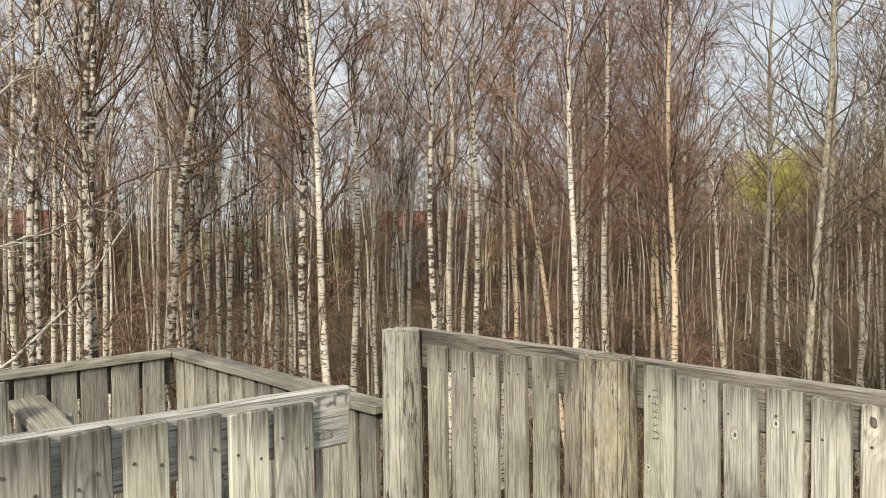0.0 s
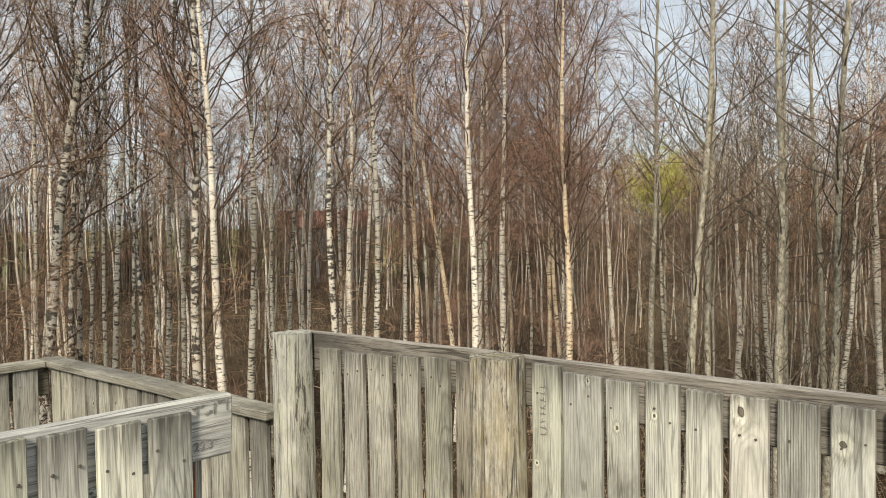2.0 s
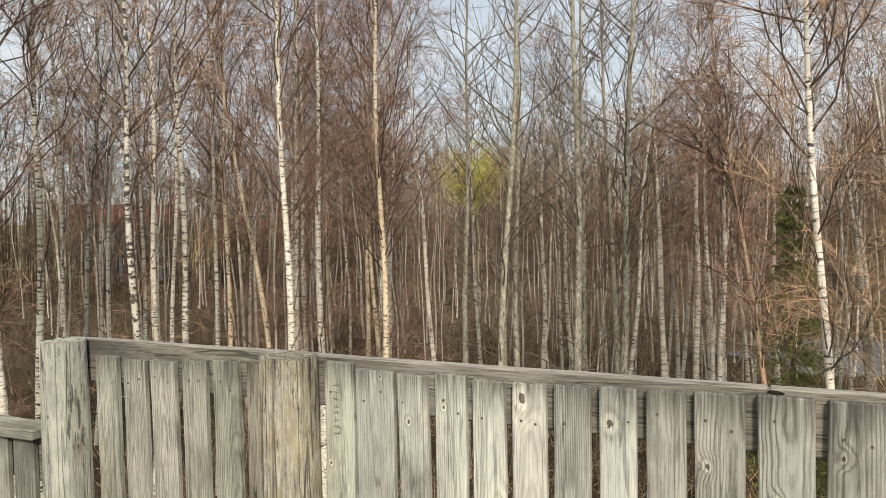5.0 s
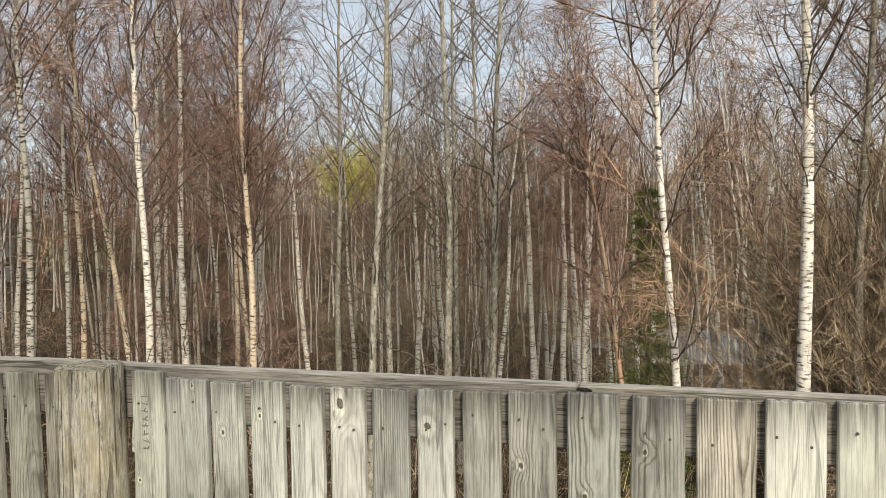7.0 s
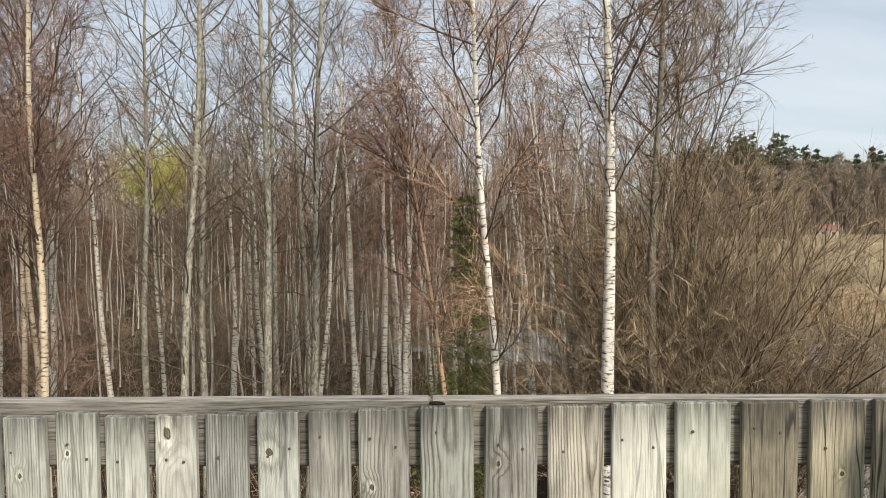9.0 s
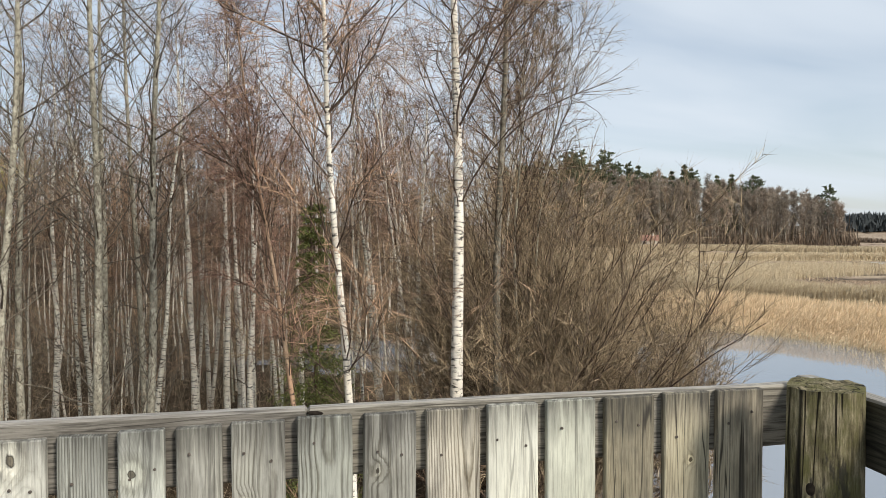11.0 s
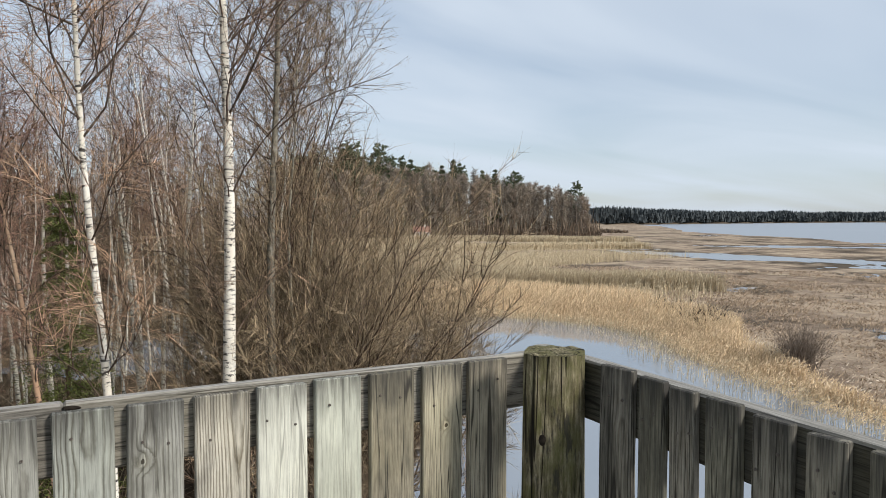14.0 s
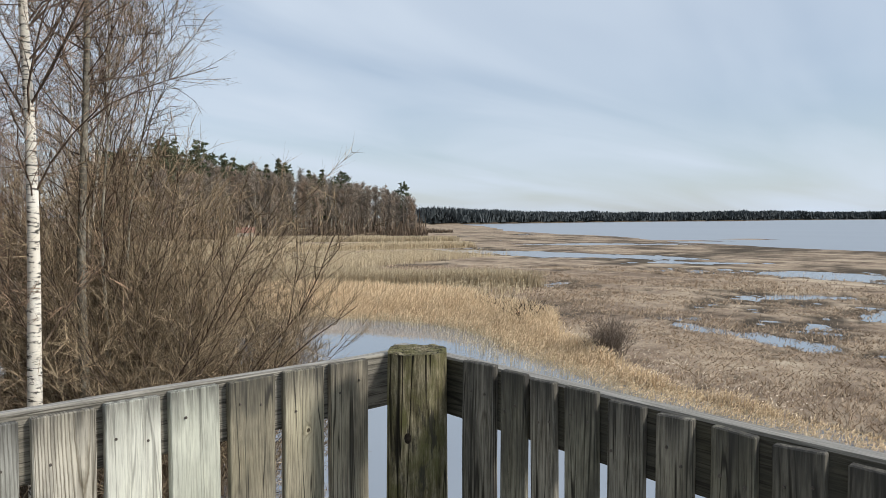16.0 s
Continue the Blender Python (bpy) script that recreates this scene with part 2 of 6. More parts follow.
M_BOARD = wood_material("weathered_board", (0.69, 0.685, 0.625), (0.36, 0.355, 0.315), (0.55, 0.55, 0.475))
M_BOARD_WARM = wood_material("bleached_warm_board", (0.70, 0.645, 0.55), (0.33, 0.295, 0.24), (0.57, 0.515, 0.41))
M_BOARD_WHITE = wood_material("bleached_white_board", (0.73, 0.71, 0.64), (0.40, 0.38, 0.335), (0.61, 0.595, 0.52), streak=0.4, stain=0.45)
# for boards out of the sun: black stains, plus shade put into the colour
M_BOARD_DARK = wood_material("stained_shaded_board", (0.42, 0.382, 0.318), (0.06, 0.053, 0.042), (0.22, 0.20, 0.155), crack=0.95, stain=0.95, ends=0.97)
M_BOARD_BROWN = wood_material("brown_board", (0.54, 0.475, 0.375), (0.19, 0.16, 0.118), (0.40, 0.35, 0.25), crack=0.9)
M_BOARD_GREY = wood_material("grey_board", (0.48, 0.465, 0.42), (0.20, 0.19, 0.165), (0.35, 0.338, 0.29))
M_POST = post_material("weathered_post", (0.24, 0.23, 0.195), (0.50, 0.49, 0.43), (0.62, 0.61, 0.54), (0.42, 0.43, 0.33), 0.5, 0.45)
M_POST_TAN = post_material("lichened_post", (0.13, 0.115, 0.09), (0.36, 0.335, 0.27), (0.60, 0.57, 0.48), (0.36, 0.30, 0.18), 0.55, 0.6)
M_POST_MOSS = post_material("mossy_post", (0.03, 0.025, 0.016), (0.18, 0.155, 0.09), (0.42, 0.36, 0.235), (0.15, 0.145, 0.055), 0.7, 1.0)
# rail colours darkened to hold the shade in board gaps and the lakeward side
M_RAIL_X = wood_material("weathered_shaded_rail", (0.32, 0.293, 0.256), (0.065, 0.057, 0.048), (0.185, 0.165, 0.138), "x", 0.4, 0.7, 1.0, top_pale=0.5)
M_RAIL_Y = wood_material("weathered_shaded_cross_rail", (0.20, 0.182, 0.145), (0.05, 0.045, 0.036), (0.11, 0.10, 0.072), "y", 0.5, 0.7, 0.95, top_pale=0.5)
M_RAIL_PALE = wood_material("bleached_rail", (0.80, 0.79, 0.76), (0.36, 0.35, 0.33), (0.66, 0.65, 0.61), "y", 0.6, 0.6, 0.5)
M_CAP_X = wood_material("weathered_cap", (0.43, 0.41, 0.36), (0.21, 0.195, 0.165), (0.33, 0.315, 0.255), "x", 0.7, 0.5, 0.7)
M_CAP_Y = wood_material("weathered_side_cap", (0.43, 0.41, 0.36), (0.21, 0.195, 0.165), (0.33, 0.315, 0.255), "y", 0.7, 0.5, 0.7)

k = Mat("rusty_nail", 0.6, 0.4)
k.color(k.ramp(k.noise(k.coords(), 300.0), [(0.35, (0.05, 0.042, 0.036)), (0.7, (0.16, 0.13, 0.105))]))
M_NAIL = k.m
k = Mat("dark_hole", 0.95, 0.05)
k.color(k.ramp(k.noise(k.coords(), 120.0), [(0.35, (0.012, 0.010, 0.008)), (0.7, (0.035, 0.028, 0.022))]))
M_HOLE = k.m
k = Mat("rust", 0.85, 0.2)
k.color(k.ramp(k.noise(k.coords(), 90.0, 5.0), [(0.35, (0.10, 0.035, 0.015)), (0.55, (0.36, 0.13, 0.045)), (0.7, (0.50, 0.22, 0.09))]))
M_RUST = k.m
k = Mat("pencil_mark", 0.9, 0.1)
k.color(k.ramp(k.noise(k.coords(), 200.0), [(0.4, (0.16, 0.155, 0.14)), (0.7, (0.30, 0.285, 0.255))]))
M_MARK = k.m


def bark_birch(name, white, warm, lo=0.55):
    k = Mat(name, 0.75, 0.2)
    v = k.coords((1, 1, 3.6 if lo > 0.5 else 1.7))
    band = k.noise(v, 7.5, 6.0, 0.74)
    v2 = k.coords((1, 1, 1))
    big = k.noise(v2, 1.6, 4.0, 0.6)
    c = k.mix(k.ramp(big, [(0.35, (0, 0, 0)), (0.75, (1, 1, 1))]), white, warm)
    c = k.mix(k.ramp(band, [(lo, (0, 0, 0)), (lo + 0.045, (0.95, 0.95, 0.95))]), c, (0.03, 0.025, 0.022))
    fine = k.noise(k.coords((1, 1, 9.0)), 38.0, 3.0)
    c = k.mix(k.ramp(fine, [(0.55, (0, 0, 0)), (0.7, (0.28, 0.28, 0.28))]), c, (0.17, 0.13, 0.10))
    k.color(c)
    k.bump(band, 0.5, 0.006)
    return k.m


M_BIRCH = bark_birch("birch_bark", (0.81, 0.77, 0.67), (0.64, 0.57, 0.45), 0.537)
M_BIRCH_OLD = bark_birch("rugged_birch_bark", (0.62, 0.59, 0.51), (0.44, 0.40, 0.32), 0.487)
M_BIRCH_RED = bark_birch("reddish_birch_bark", (0.46, 0.33, 0.22), (0.36, 0.185, 0.11), 0.55)
M_BIRCH_GREY = bark_birch("grey_birch_bark", (0.62, 0.59, 0.50), (0.45, 0.42, 0.34), 0.515)
M_BIRCH_NEAR = bark_birch("banded_birch_bark", (0.80, 0.76, 0.67), (0.66, 0.58, 0.46), 0.53)
M_BIRCH_GOLD = bark_birch("golden_birch_bark", (0.70, 0.61, 0.46), (0.56, 0.41, 0.25), 0.535)


def bark_plain(name, c1, c2, c3):
    k = Mat(name, 0.85, 0.15)
    v = k.coords((1, 1, 0.6))
    n = k.noise(v, 20.0, 6.0, 0.75)
    c = k.ramp(n, [(0.36, c1), (0.50, c2), (0.66, c3)])
    # lichen and moss in blotches
    blot = k.noise(k.coords((1, 1, 0.5)), 5.0, 5.0, 0.7)
    c = k.mix(k.ramp(blot, [(0.45, (0, 0, 0)), (0.62, (0.6, 0.6, 0.6))]), c, tuple(q * 0.5 for q in c2))
    k.color(c)
    k.bump(n, 0.6, 0.008)
    return k.m


M_ALDER = bark_plain("alder_bark", (0.10, 0.085, 0.065), (0.34, 0.315, 0.245), (0.56, 0.53, 0.43))
M_ALDER_DARK = bark_plain("dark_alder_bark", (0.05, 0.042, 0.032), (0.17, 0.15, 0.115), (0.36, 0.33, 0.27))
M_LIMB = bark_plain("dark_limb_bark", (0.028, 0.019, 0.013), (0.10, 0.070, 0.050), (0.27, 0.20, 0.145))
M_LIMB_GREY = bark_plain("alder_limb_bark", (0.04, 0.033, 0.025), (0.135, 0.112, 0.085), (0.32, 0.275, 0.21))
M_PINE_BARK = bark_plain("pine_bark", (0.07, 0.05, 0.04), (0.16, 0.11, 0.08), (0.27, 0.17, 0.11))


def twig_material(name, c1, c2):
    k = Mat(name, 0.8, 0.2)
    c = k.mix(k.island(), c1, c2)
    c = k.mix(1.0, c, k.ramp(k.rnd(), [(0.0, (0.75, 0.75, 0.75)), (0.5, (1.0, 1.0, 1.0)), (1.0, (1.25, 1.16, 1.1))]), "MULTIPLY")
    k.color(c)
    return k.m


M_TWIG_RED = twig_material("birch_twigs", (0.062, 0.030, 0.023), (0.47, 0.30, 0.22))
M_TWIG_BROWN = twig_material("brown_twigs", (0.062, 0.038, 0.024), (0.63, 0.43, 0.28))
M_TWIG_GREY = twig_material("alder_twigs", (0.06, 0.048, 0.036), (0.50, 0.41, 0.30))
M_TWIG_OLIVE = twig_material("willow_twigs", (0.08, 0.060, 0.037), (0.56, 0.43, 0.27))
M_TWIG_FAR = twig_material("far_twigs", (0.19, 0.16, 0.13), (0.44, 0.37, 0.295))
M_SCRUB = twig_material("scrub_twigs", (0.022, 0.016, 0.010), (0.45, 0.355, 0.24))
# darker than the near twigs: stands for the shaded gaps deep in the wood
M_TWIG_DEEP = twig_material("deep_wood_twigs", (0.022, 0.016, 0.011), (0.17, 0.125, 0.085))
M_TWIG_MARSH = twig_material("marsh_bush_twigs", (0.13, 0.10, 0.078), (0.42, 0.34, 0.265))
M_TWIG_BRUSH = twig_material("headland_brush_twigs", (0.07, 0.055, 0.042), (0.24, 0.185, 0.135))
M_TWIG_GREEN = twig_material("budding_twigs", (0.30, 0.30, 0.07), (0.55, 0.53, 0.17))
M_NEEDLE = twig_material("spruce_needles", (0.06, 0.075, 0.022), (0.26, 0.28, 0.085))
M_PINE_NEEDLE = twig_material("pine_needles", (0.06, 0.078, 0.044), (0.155, 0.17, 0.095))
# lightened towards blue: the haze over the lake is in this colour
M_FAR_WOOD = twig_material("hazed_far_wood", (0.046, 0.055, 0.058), (0.078, 0.086, 0.088))
M_REED = twig_material("dry_reed", (0.45, 0.355, 0.22), (0.68, 0.565, 0.385))
M_PLUME = twig_material("pale_plumes", (0.55, 0.48, 0.37), (0.80, 0.74, 0.62))
M_TUSSOCK = twig_material("dead_sedge", (0.19, 0.14, 0.095), (0.48, 0.385, 0.275))

k = Mat("lake_water", 0.1, 0.9)
k.b.inputs["Base Color"].default_value = (0.21, 0.235, 0.265, 1)
k.b.inputs["IOR"].default_value = 2.5
tcw = k.n.new("ShaderNodeTexCoord")
far_off = k.n.new("ShaderNodeVectorMath"); far_off.operation = "LENGTH"
k.l.new(tcw.outputs["Object"], far_off.inputs[0])
ruffle = k.n.new("ShaderNodeMapRange")
ruffle.inputs["From Min"].default_value, ruffle.inputs["From Max"].default_value = 45.0, 160.0
ruffle.inputs["To Min"].default_value, ruffle.inputs["To Max"].default_value = 0.0, 0.34
k.l.new(far_off.outputs["Value"], ruffle.inputs["Value"])
calm = k.ramp(k.noise(k.coords((0.02, 0.006, 1), False), 1.0, 5.0), [(0.35, (0.02, 0.02, 0.02)), (0.7, (0.07, 0.07, 0.07))])
k.l.new(k.math("ADD", calm, ruffle.outputs[0]), k.b.inputs["Roughness"])
k.bump(k.noise(k.coords((1, 0.6, 1), False), 4.0, 4.0, 0.6), 0.07, 0.03)
M_WATER = k.m

# ground: leaf litter under the trees, matted sedge on the marsh, pale field beyond
k = Mat("ground", 0.95, 0.05)
gv = k.coords((1, 1, 1), False)
fine = k.noise(gv, 9.0, 6.0, 0.7)
mid = k.noise(gv, 0.55, 6.0, 0.62)
streak_v = k.coords((0.16, 0.055, 1), False)
wide = k.noise(streak_v, 1.0, 7.0, 0.65, 0.4)
sedge = k.ramp(k.math("ADD", k.math("MULTIPLY", wide, 0.6), k.math("MULTIPLY", mid, 0.4)),
               [(0.36, (0.12, 0.09, 0.065)), (0.45, (0.27, 0.205, 0.15)), (0.54, (0.43, 0.34, 0.245)), (0.64, (0.55, 0.455, 0.335))])
sedge = k.mix(1.0, sedge, k.ramp(fine, [(0.3, (0.62, 0.60, 0.58)), (0.6, (1.1, 1.1, 1.1))]), "MULTIPLY")
litter = k.ramp(k.math("ADD", k.math("MULTIPLY", fine, 0.5), k.math("MULTIPLY", mid, 0.5)),
                [(0.3, (0.018, 0.012, 0.007)), (0.5, (0.065, 0.046, 0.028)), (0.68, (0.18, 0.13, 0.08))])
attr = k.n.new("ShaderNodeAttribute"); attr.attribute_name = "zone"
zsep = k.n.new("ShaderNodeSeparateColor")
k.l.new(attr.outputs["Color"], zsep.inputs[0])
c = k.mix(zsep.outputs[0], litter, sedge)
field = k.ramp(mid, [(0.3, (0.17, 0.19, 0.08)), (0.7, (0.36, 0.33, 0.19))])
c = k.mix(zsep.outputs[1], c, field)
mud = k.ramp(fine, [(0.3, (0.05, 0.04, 0.03)), (0.7, (0.12, 0.095, 0.07))])
c = k.mix(zsep.outputs[2], c, mud)
k.color(c)
k.bump(fine, 0.8, 0.05)
M_GROUND = k.m

k = Mat("red_roof", 0.7, 0.3)
k.color(k.ramp(k.noise(k.coords(), 3.0), [(0.3, (0.20, 0.085, 0.065)), (0.7, (0.27, 0.13, 0.10))]))
M_ROOF = k.m
k = Mat("pale_wall", 0.8, 0.2)
k.color(k.ramp(k.noise(k.coords(), 2.0), [(0.3, (0.62, 0.56, 0.48)), (0.7, (0.72, 0.67, 0.58))]))
M_WALL_PALE = k.m
k = Mat("grey_wall", 0.8, 0.2)
k.color(k.ramp(k.noise(k.coords(), 2.0), [(0.3, (0.14, 0.15, 0.15)), (0.7, (0.20, 0.21, 0.21))]))
M_WALL_GREY = k.m
k = Mat("window_glass", 0.08, 0.5)
k.b.inputs["Base Color"].default_value = (0.03, 0.035, 0.04, 1)
M_GLASS = k.m
k = Mat("white_paint", 0.5, 0.4)
k.color(k.ramp(k.noise(k.coords(), 5.0), [(0.3, (0.70, 0.70, 0.68)), (0.7, (0.82, 0.82, 0.80))]))
M_WHITE = k.m

rng = np.random.default_rng(7)


# ---------------------------------------------------------------- mesh helpers
def mesh_arrays(name, verts, faces, material, smooth=False):
    """A mesh from arrays: verts n x 3, faces m x 3 or m x 4."""
    me = bpy.data.meshes.new(name)
    verts = np.asarray(verts, np.float32)
    faces = np.asarray(faces, np.int32)
    n = faces.shape[1]
    me.vertices.add(len(verts))
    me.vertices.foreach_set("co", verts.ravel())
    me.loops.add(faces.size)
    me.loops.foreach_set("vertex_index", faces.ravel())
    me.polygons.add(len(faces))
    me.polygons.foreach_set("loop_start", np.arange(0, faces.size, n, dtype=np.int32))
    me.polygons.foreach_set("use_smooth", np.full(len(faces), smooth))
    me.materials.append(material)
    me.update(calc_edges=True)
    return me


def part(name, mesh, parent, label="", m=None):
    ob = new(name, mesh)
    if parent is not None:
        ob.parent = parent
    if m is not None:
        ob.matrix_basis = m
    if label:
        ob["label"] = label
    return ob


def bm_mesh(name, bm, material, smooth=False):
    me = bpy.data.meshes.new(name)
    bm.to_mesh(me)
    bm.free()
    for p in me.polygons:
        p.use_smooth = smooth
    me.materials.append(material)
    return me


def box_bm(x0, x1, y0, y1, z0, z1, bevel=0.004, cuts=0, warp=0.0, seed=0):
    """A box with softened edges; cuts and warp make it a little crooked along its length."""
    bm = bmesh.new()
    bmesh.ops.create_cube(bm, size=1.0, matrix=Matrix.Translation(((x0 + x1) / 2, (y0 + y1) / 2, (z0 + z1) / 2)) @ Matrix.Diagonal((x1 - x0, y1 - y0, z1 - z0, 1)))
    if bevel > 0:
        bmesh.ops.bevel(bm, geom=bm.edges[:], offset=bevel, segments=1, affect="EDGES")
    if warp > 0:
        size = (x1 - x0, y1 - y0, z1 - z0)
        ax = size.index(max(size))
        if cuts:
            long_edges = [ed for ed in bm.edges if abs((ed.verts[0].co - ed.verts[1].co)[ax]) > 0.6 * size[ax]]
            bmesh.ops.subdivide_edges(bm, edges=long_edges, cuts=cuts, use_grid_fill=True)
        for v in bm.verts:
            p = Vector((seed * 7.3 + v.co.x * 3, v.co.y * 3, v.co.z * 3 + seed))
            d = noise.noise_vector(p) * warp
            d[ax] *= 0.5
            v.co += d
    return bm


def thing(name, label, category, group="", kind="", at=(0, 0, 0)):
    ob = new(name)
    ob.empty_display_size = 0.2
    ob.location = at
    return tagged(ob, label, category, group, kind)


# ---------------------------------------------------------------- ground and water
def smooth(x, a_, b_):
    q = np.clip((x - a_) / (b_ - a_), 0, 1)
    return q * q * (3 - 2 * q)


WAVES = [(rng.normal(0, 1, 2), rng.uniform(0, 6.28)) for _ in range(60)]


def wavy(x, y, scale, n0=0, n=12, stretch=(1, 1)):
    """Smooth pseudo-noise, about -1 to 1, over arrays."""
    out = np.zeros(np.shape(x))
    for i in range(n):
        d, p = WAVES[n0 + i]
        f = (1 + 0.22 * i)
        out += np.sin((x * d[0] / stretch[0] + y * d[1] / stretch[1]) * f / scale + p) / f ** 0.6
    return out / 3.2


CHANNEL = [((15, -60), 8), ((15.5, 4), 8), ((17.0, 16), 8.2), ((20.3, 27), 8.8), ((20.5, 32), 11.0), ((14, 36), 7.5), ((6, 36), 5.0), ((0, 35), 1.5)]


def channel(x, y):
    """How far outside the channel's edge a place lies, and which side: positive on the marsh's side."""
    best = np.full(np.shape(x), 1e9)
    for (p, w0), (q, w1) in zip(CHANNEL[:-1], CHANNEL[1:]):
        ex, ey = q[0] - p[0], q[1] - p[1]
        t = np.clip(((x - p[0]) * ex + (y - p[1]) * ey) / (ex * ex + ey * ey), 0, 1)
        d = np.hypot(x - p[0] - t * ex, y - p[1] - t * ey) - (w0 + t * (w1 - w0))
        best = np.minimum(best, d)
    return best


def marsh_side(x, y):
    """1 on the open marsh, 0 in the wood."""
    edge = np.where(y < 30, 17.0, 17.0 + (y - 30) * 0.18)
    return smooth(x - edge, -1.5, 1.5)


POOLS = [(103, 80, 24, 8, -1.40), (89, 30, 17, 5.5, -1.31), (63.5, 23.8, 4.2, 1.5, -0.75), (40.6, 17.0, 5.6, 1.2, 1.32), (55, 15.2, 3.2, 1.3, 0.1), (150, 104, 20, 5, -0.75), (44.5, 24.2, 2.0, 0.7, -0.9), (100, 51, 9, 2.0, -0.9)]


def lake_edge(bear):
    return np.interp(bear, [44.5, 45.8, 48, 52.3, 56.7, 60.9, 67, 74, 90, 120, 150], [600, 553, 338, 277, 252, 200, 180, 165, 150, 150, 150])


def far_edge(bear):
    return np.interp(bear, [38, 44, 52.3, 64.6, 73.4, 90, 120, 150, 180], [560, 640, 860, 1300, 2300, 2400, 2400, 1500, 300])


def ground_height(x, y):
    r = np.hypot(x, y)
    bear = np.degrees(np.arctan2(x, y))
    d = channel(x, y) + 0.7 * wavy(x, y, 2.2, 0) * (r < 120)
    ms = marsh_side(x, y)
    land = 0.10 + 0.07 * wavy(x, y, 6.0, 12, stretch=(2.2, 0.9)) + 0.05 * wavy(x, y, 1.6, 24)
    # wet towards the lake
    wet = smooth(r, 35, 160) * smooth(bear, 44, 66)
    land = 0.10 + (land - 0.10) * (1 - 0.65 * wet) - 0.055 * wet
    for i, (px, py, ax, ay, rot) in enumerate(POOLS):
        c_, s_ = math.cos(rot), math.sin(rot)
        u = ((x - px) * c_ + (y - py) * s_) / ax
        v = (-(x - px) * s_ + (y - py) * c_) / ay
        q = np.sqrt(u * u + v * v) + 0.30 * wavy(x, y, 0.22 * (ax + ay), 36) + 0.28 * wavy(x, y, 0.5 + 0.05 * ay, 8 + 3 * (i % 4), stretch=(1.6, 0.8))
        land = np.minimum(land, 0.25 * (q - 1.0)) * (q < 1.8) + land * (q >= 1.8)
    land = land + 0.035 * wavy(x, y, 1.0, 5) * (r < 100)
    wood = 0.55 + 0.10 * wavy(x, y, 5.0, 30) + 0.9 * smooth(r, 45, 120)
    h = ms * land + (1 - ms) * wood
    # the lake
    inside = smooth(r + 4 * wavy(x, y, 30.0, 40, stretch=(1.5, 0.7)) * (r / 200), lake_edge(bear), lake_edge(bear) * 1.03) * (r < far_edge(bear)) * (bear > 44.5) * (bear < 178)
    h = h * (1 - inside) - 0.5 * inside
    for px, py, ax, ay in ((186, 104, 16, 4.5), (214, 97, 9, 4)):
        c_, s_ = math.cos(-0.9), math.sin(-0.9)
        q = np.hypot(((x - px) * c_ + (y - py) * s_) / ax, (-(x - px) * s_ + (y - py) * c_) / ay)
        h = np.maximum(h, 0.3 * (1.0 - q) * (q < 1.2) - 5.0 * (q >= 1.2))
    # low rise beyond the lake and behind the headland
    beyond = (r > far_edge(bear)) & (bear > 38)
    h = np.where(beyond, 1.5, h)
    head = 1 - smooth(np.hypot((x - 130) / 75, (y - 245) / 62), 0.8, 1.05)
    h = h + (np.maximum(h, 0.7) - h) * head
    # channel cut
    side = smooth(d, -0.4, 1.6)
    return h * side - 0.5 * (1 - side)


def build_ground():
    fine_a = np.arange(-80, 110, 0.5)
    coarse = np.arange(110, 280, 4.0)
    ang = np.radians(np.concatenate([fine_a, coarse]))
    rad = [0.0, 1.5, 3.0]
    while rad[-1] < 4600:
        r = rad[-1]
        rad.append(r + max(0.45, r * (0.016 if r < 400 else 0.06)))
    rad = np.array(rad[1:])
    A, R = np.meshgrid(ang, rad)
    x, y = R * np.sin(A), R * np.cos(A)
    z = ground_height(x, y)
    na, nr = len(ang), len(rad)
    verts = np.stack([x.ravel(), y.ravel(), z.ravel()], 1)
    verts = np.concatenate([verts, [[0, 0, 0.5]]])
    i, j = np.meshgrid(np.arange(nr - 1), np.arange(na), indexing="ij")
    j2 = (j + 1) % na
    q = np.stack([i * na + j, (i + 1) * na + j, (i + 1) * na + j2, i * na + j2], -1).reshape(-1, 4)[:, ::-1]
    # innermost ring: fill with a small fan of quads round the middle
    j0 = np.arange(0, na - 1, 2)
    fan = np.stack([np.full(len(j0), nr * na), j0, (j0 + 1) % na, (j0 + 2) % na], 1)[:, ::-1]
    quads = np.concatenate([q, fan])
    me = mesh_arrays("ground", verts, quads, M_GROUND, True)
    zone = np.zeros((len(verts), 4), np.float32)
    ms = np.append(marsh_side(x, y).ravel(), 0)
    rr = np.hypot(verts[:, 0], verts[:, 1])
    bear = np.degrees(np.arctan2(verts[:, 0], verts[:, 1]))
    fieldz = smooth(rr, 75, 90) * (1 - smooth(bear, -38, -30))
    far_land = (rr > far_edge(bear)) & (bear > 38)
    zone[:, 0] = np.where(far_land, 0, ms)
    zone[:, 1] = fieldz
    zone[:, 2] = smooth(-verts[:, 2], -0.075, -0.02) * (rr < 3000)
    zone[:, 3] = 1
    at_ = me.color_attributes.new("zone", "FLOAT_COLOR", "POINT")
    at_.data.foreach_set("color", zone.ravel())
    return tagged(new("ground", me), "matted brown marsh sedge and leaf-littered woodland floor", "ground", kind="structure")


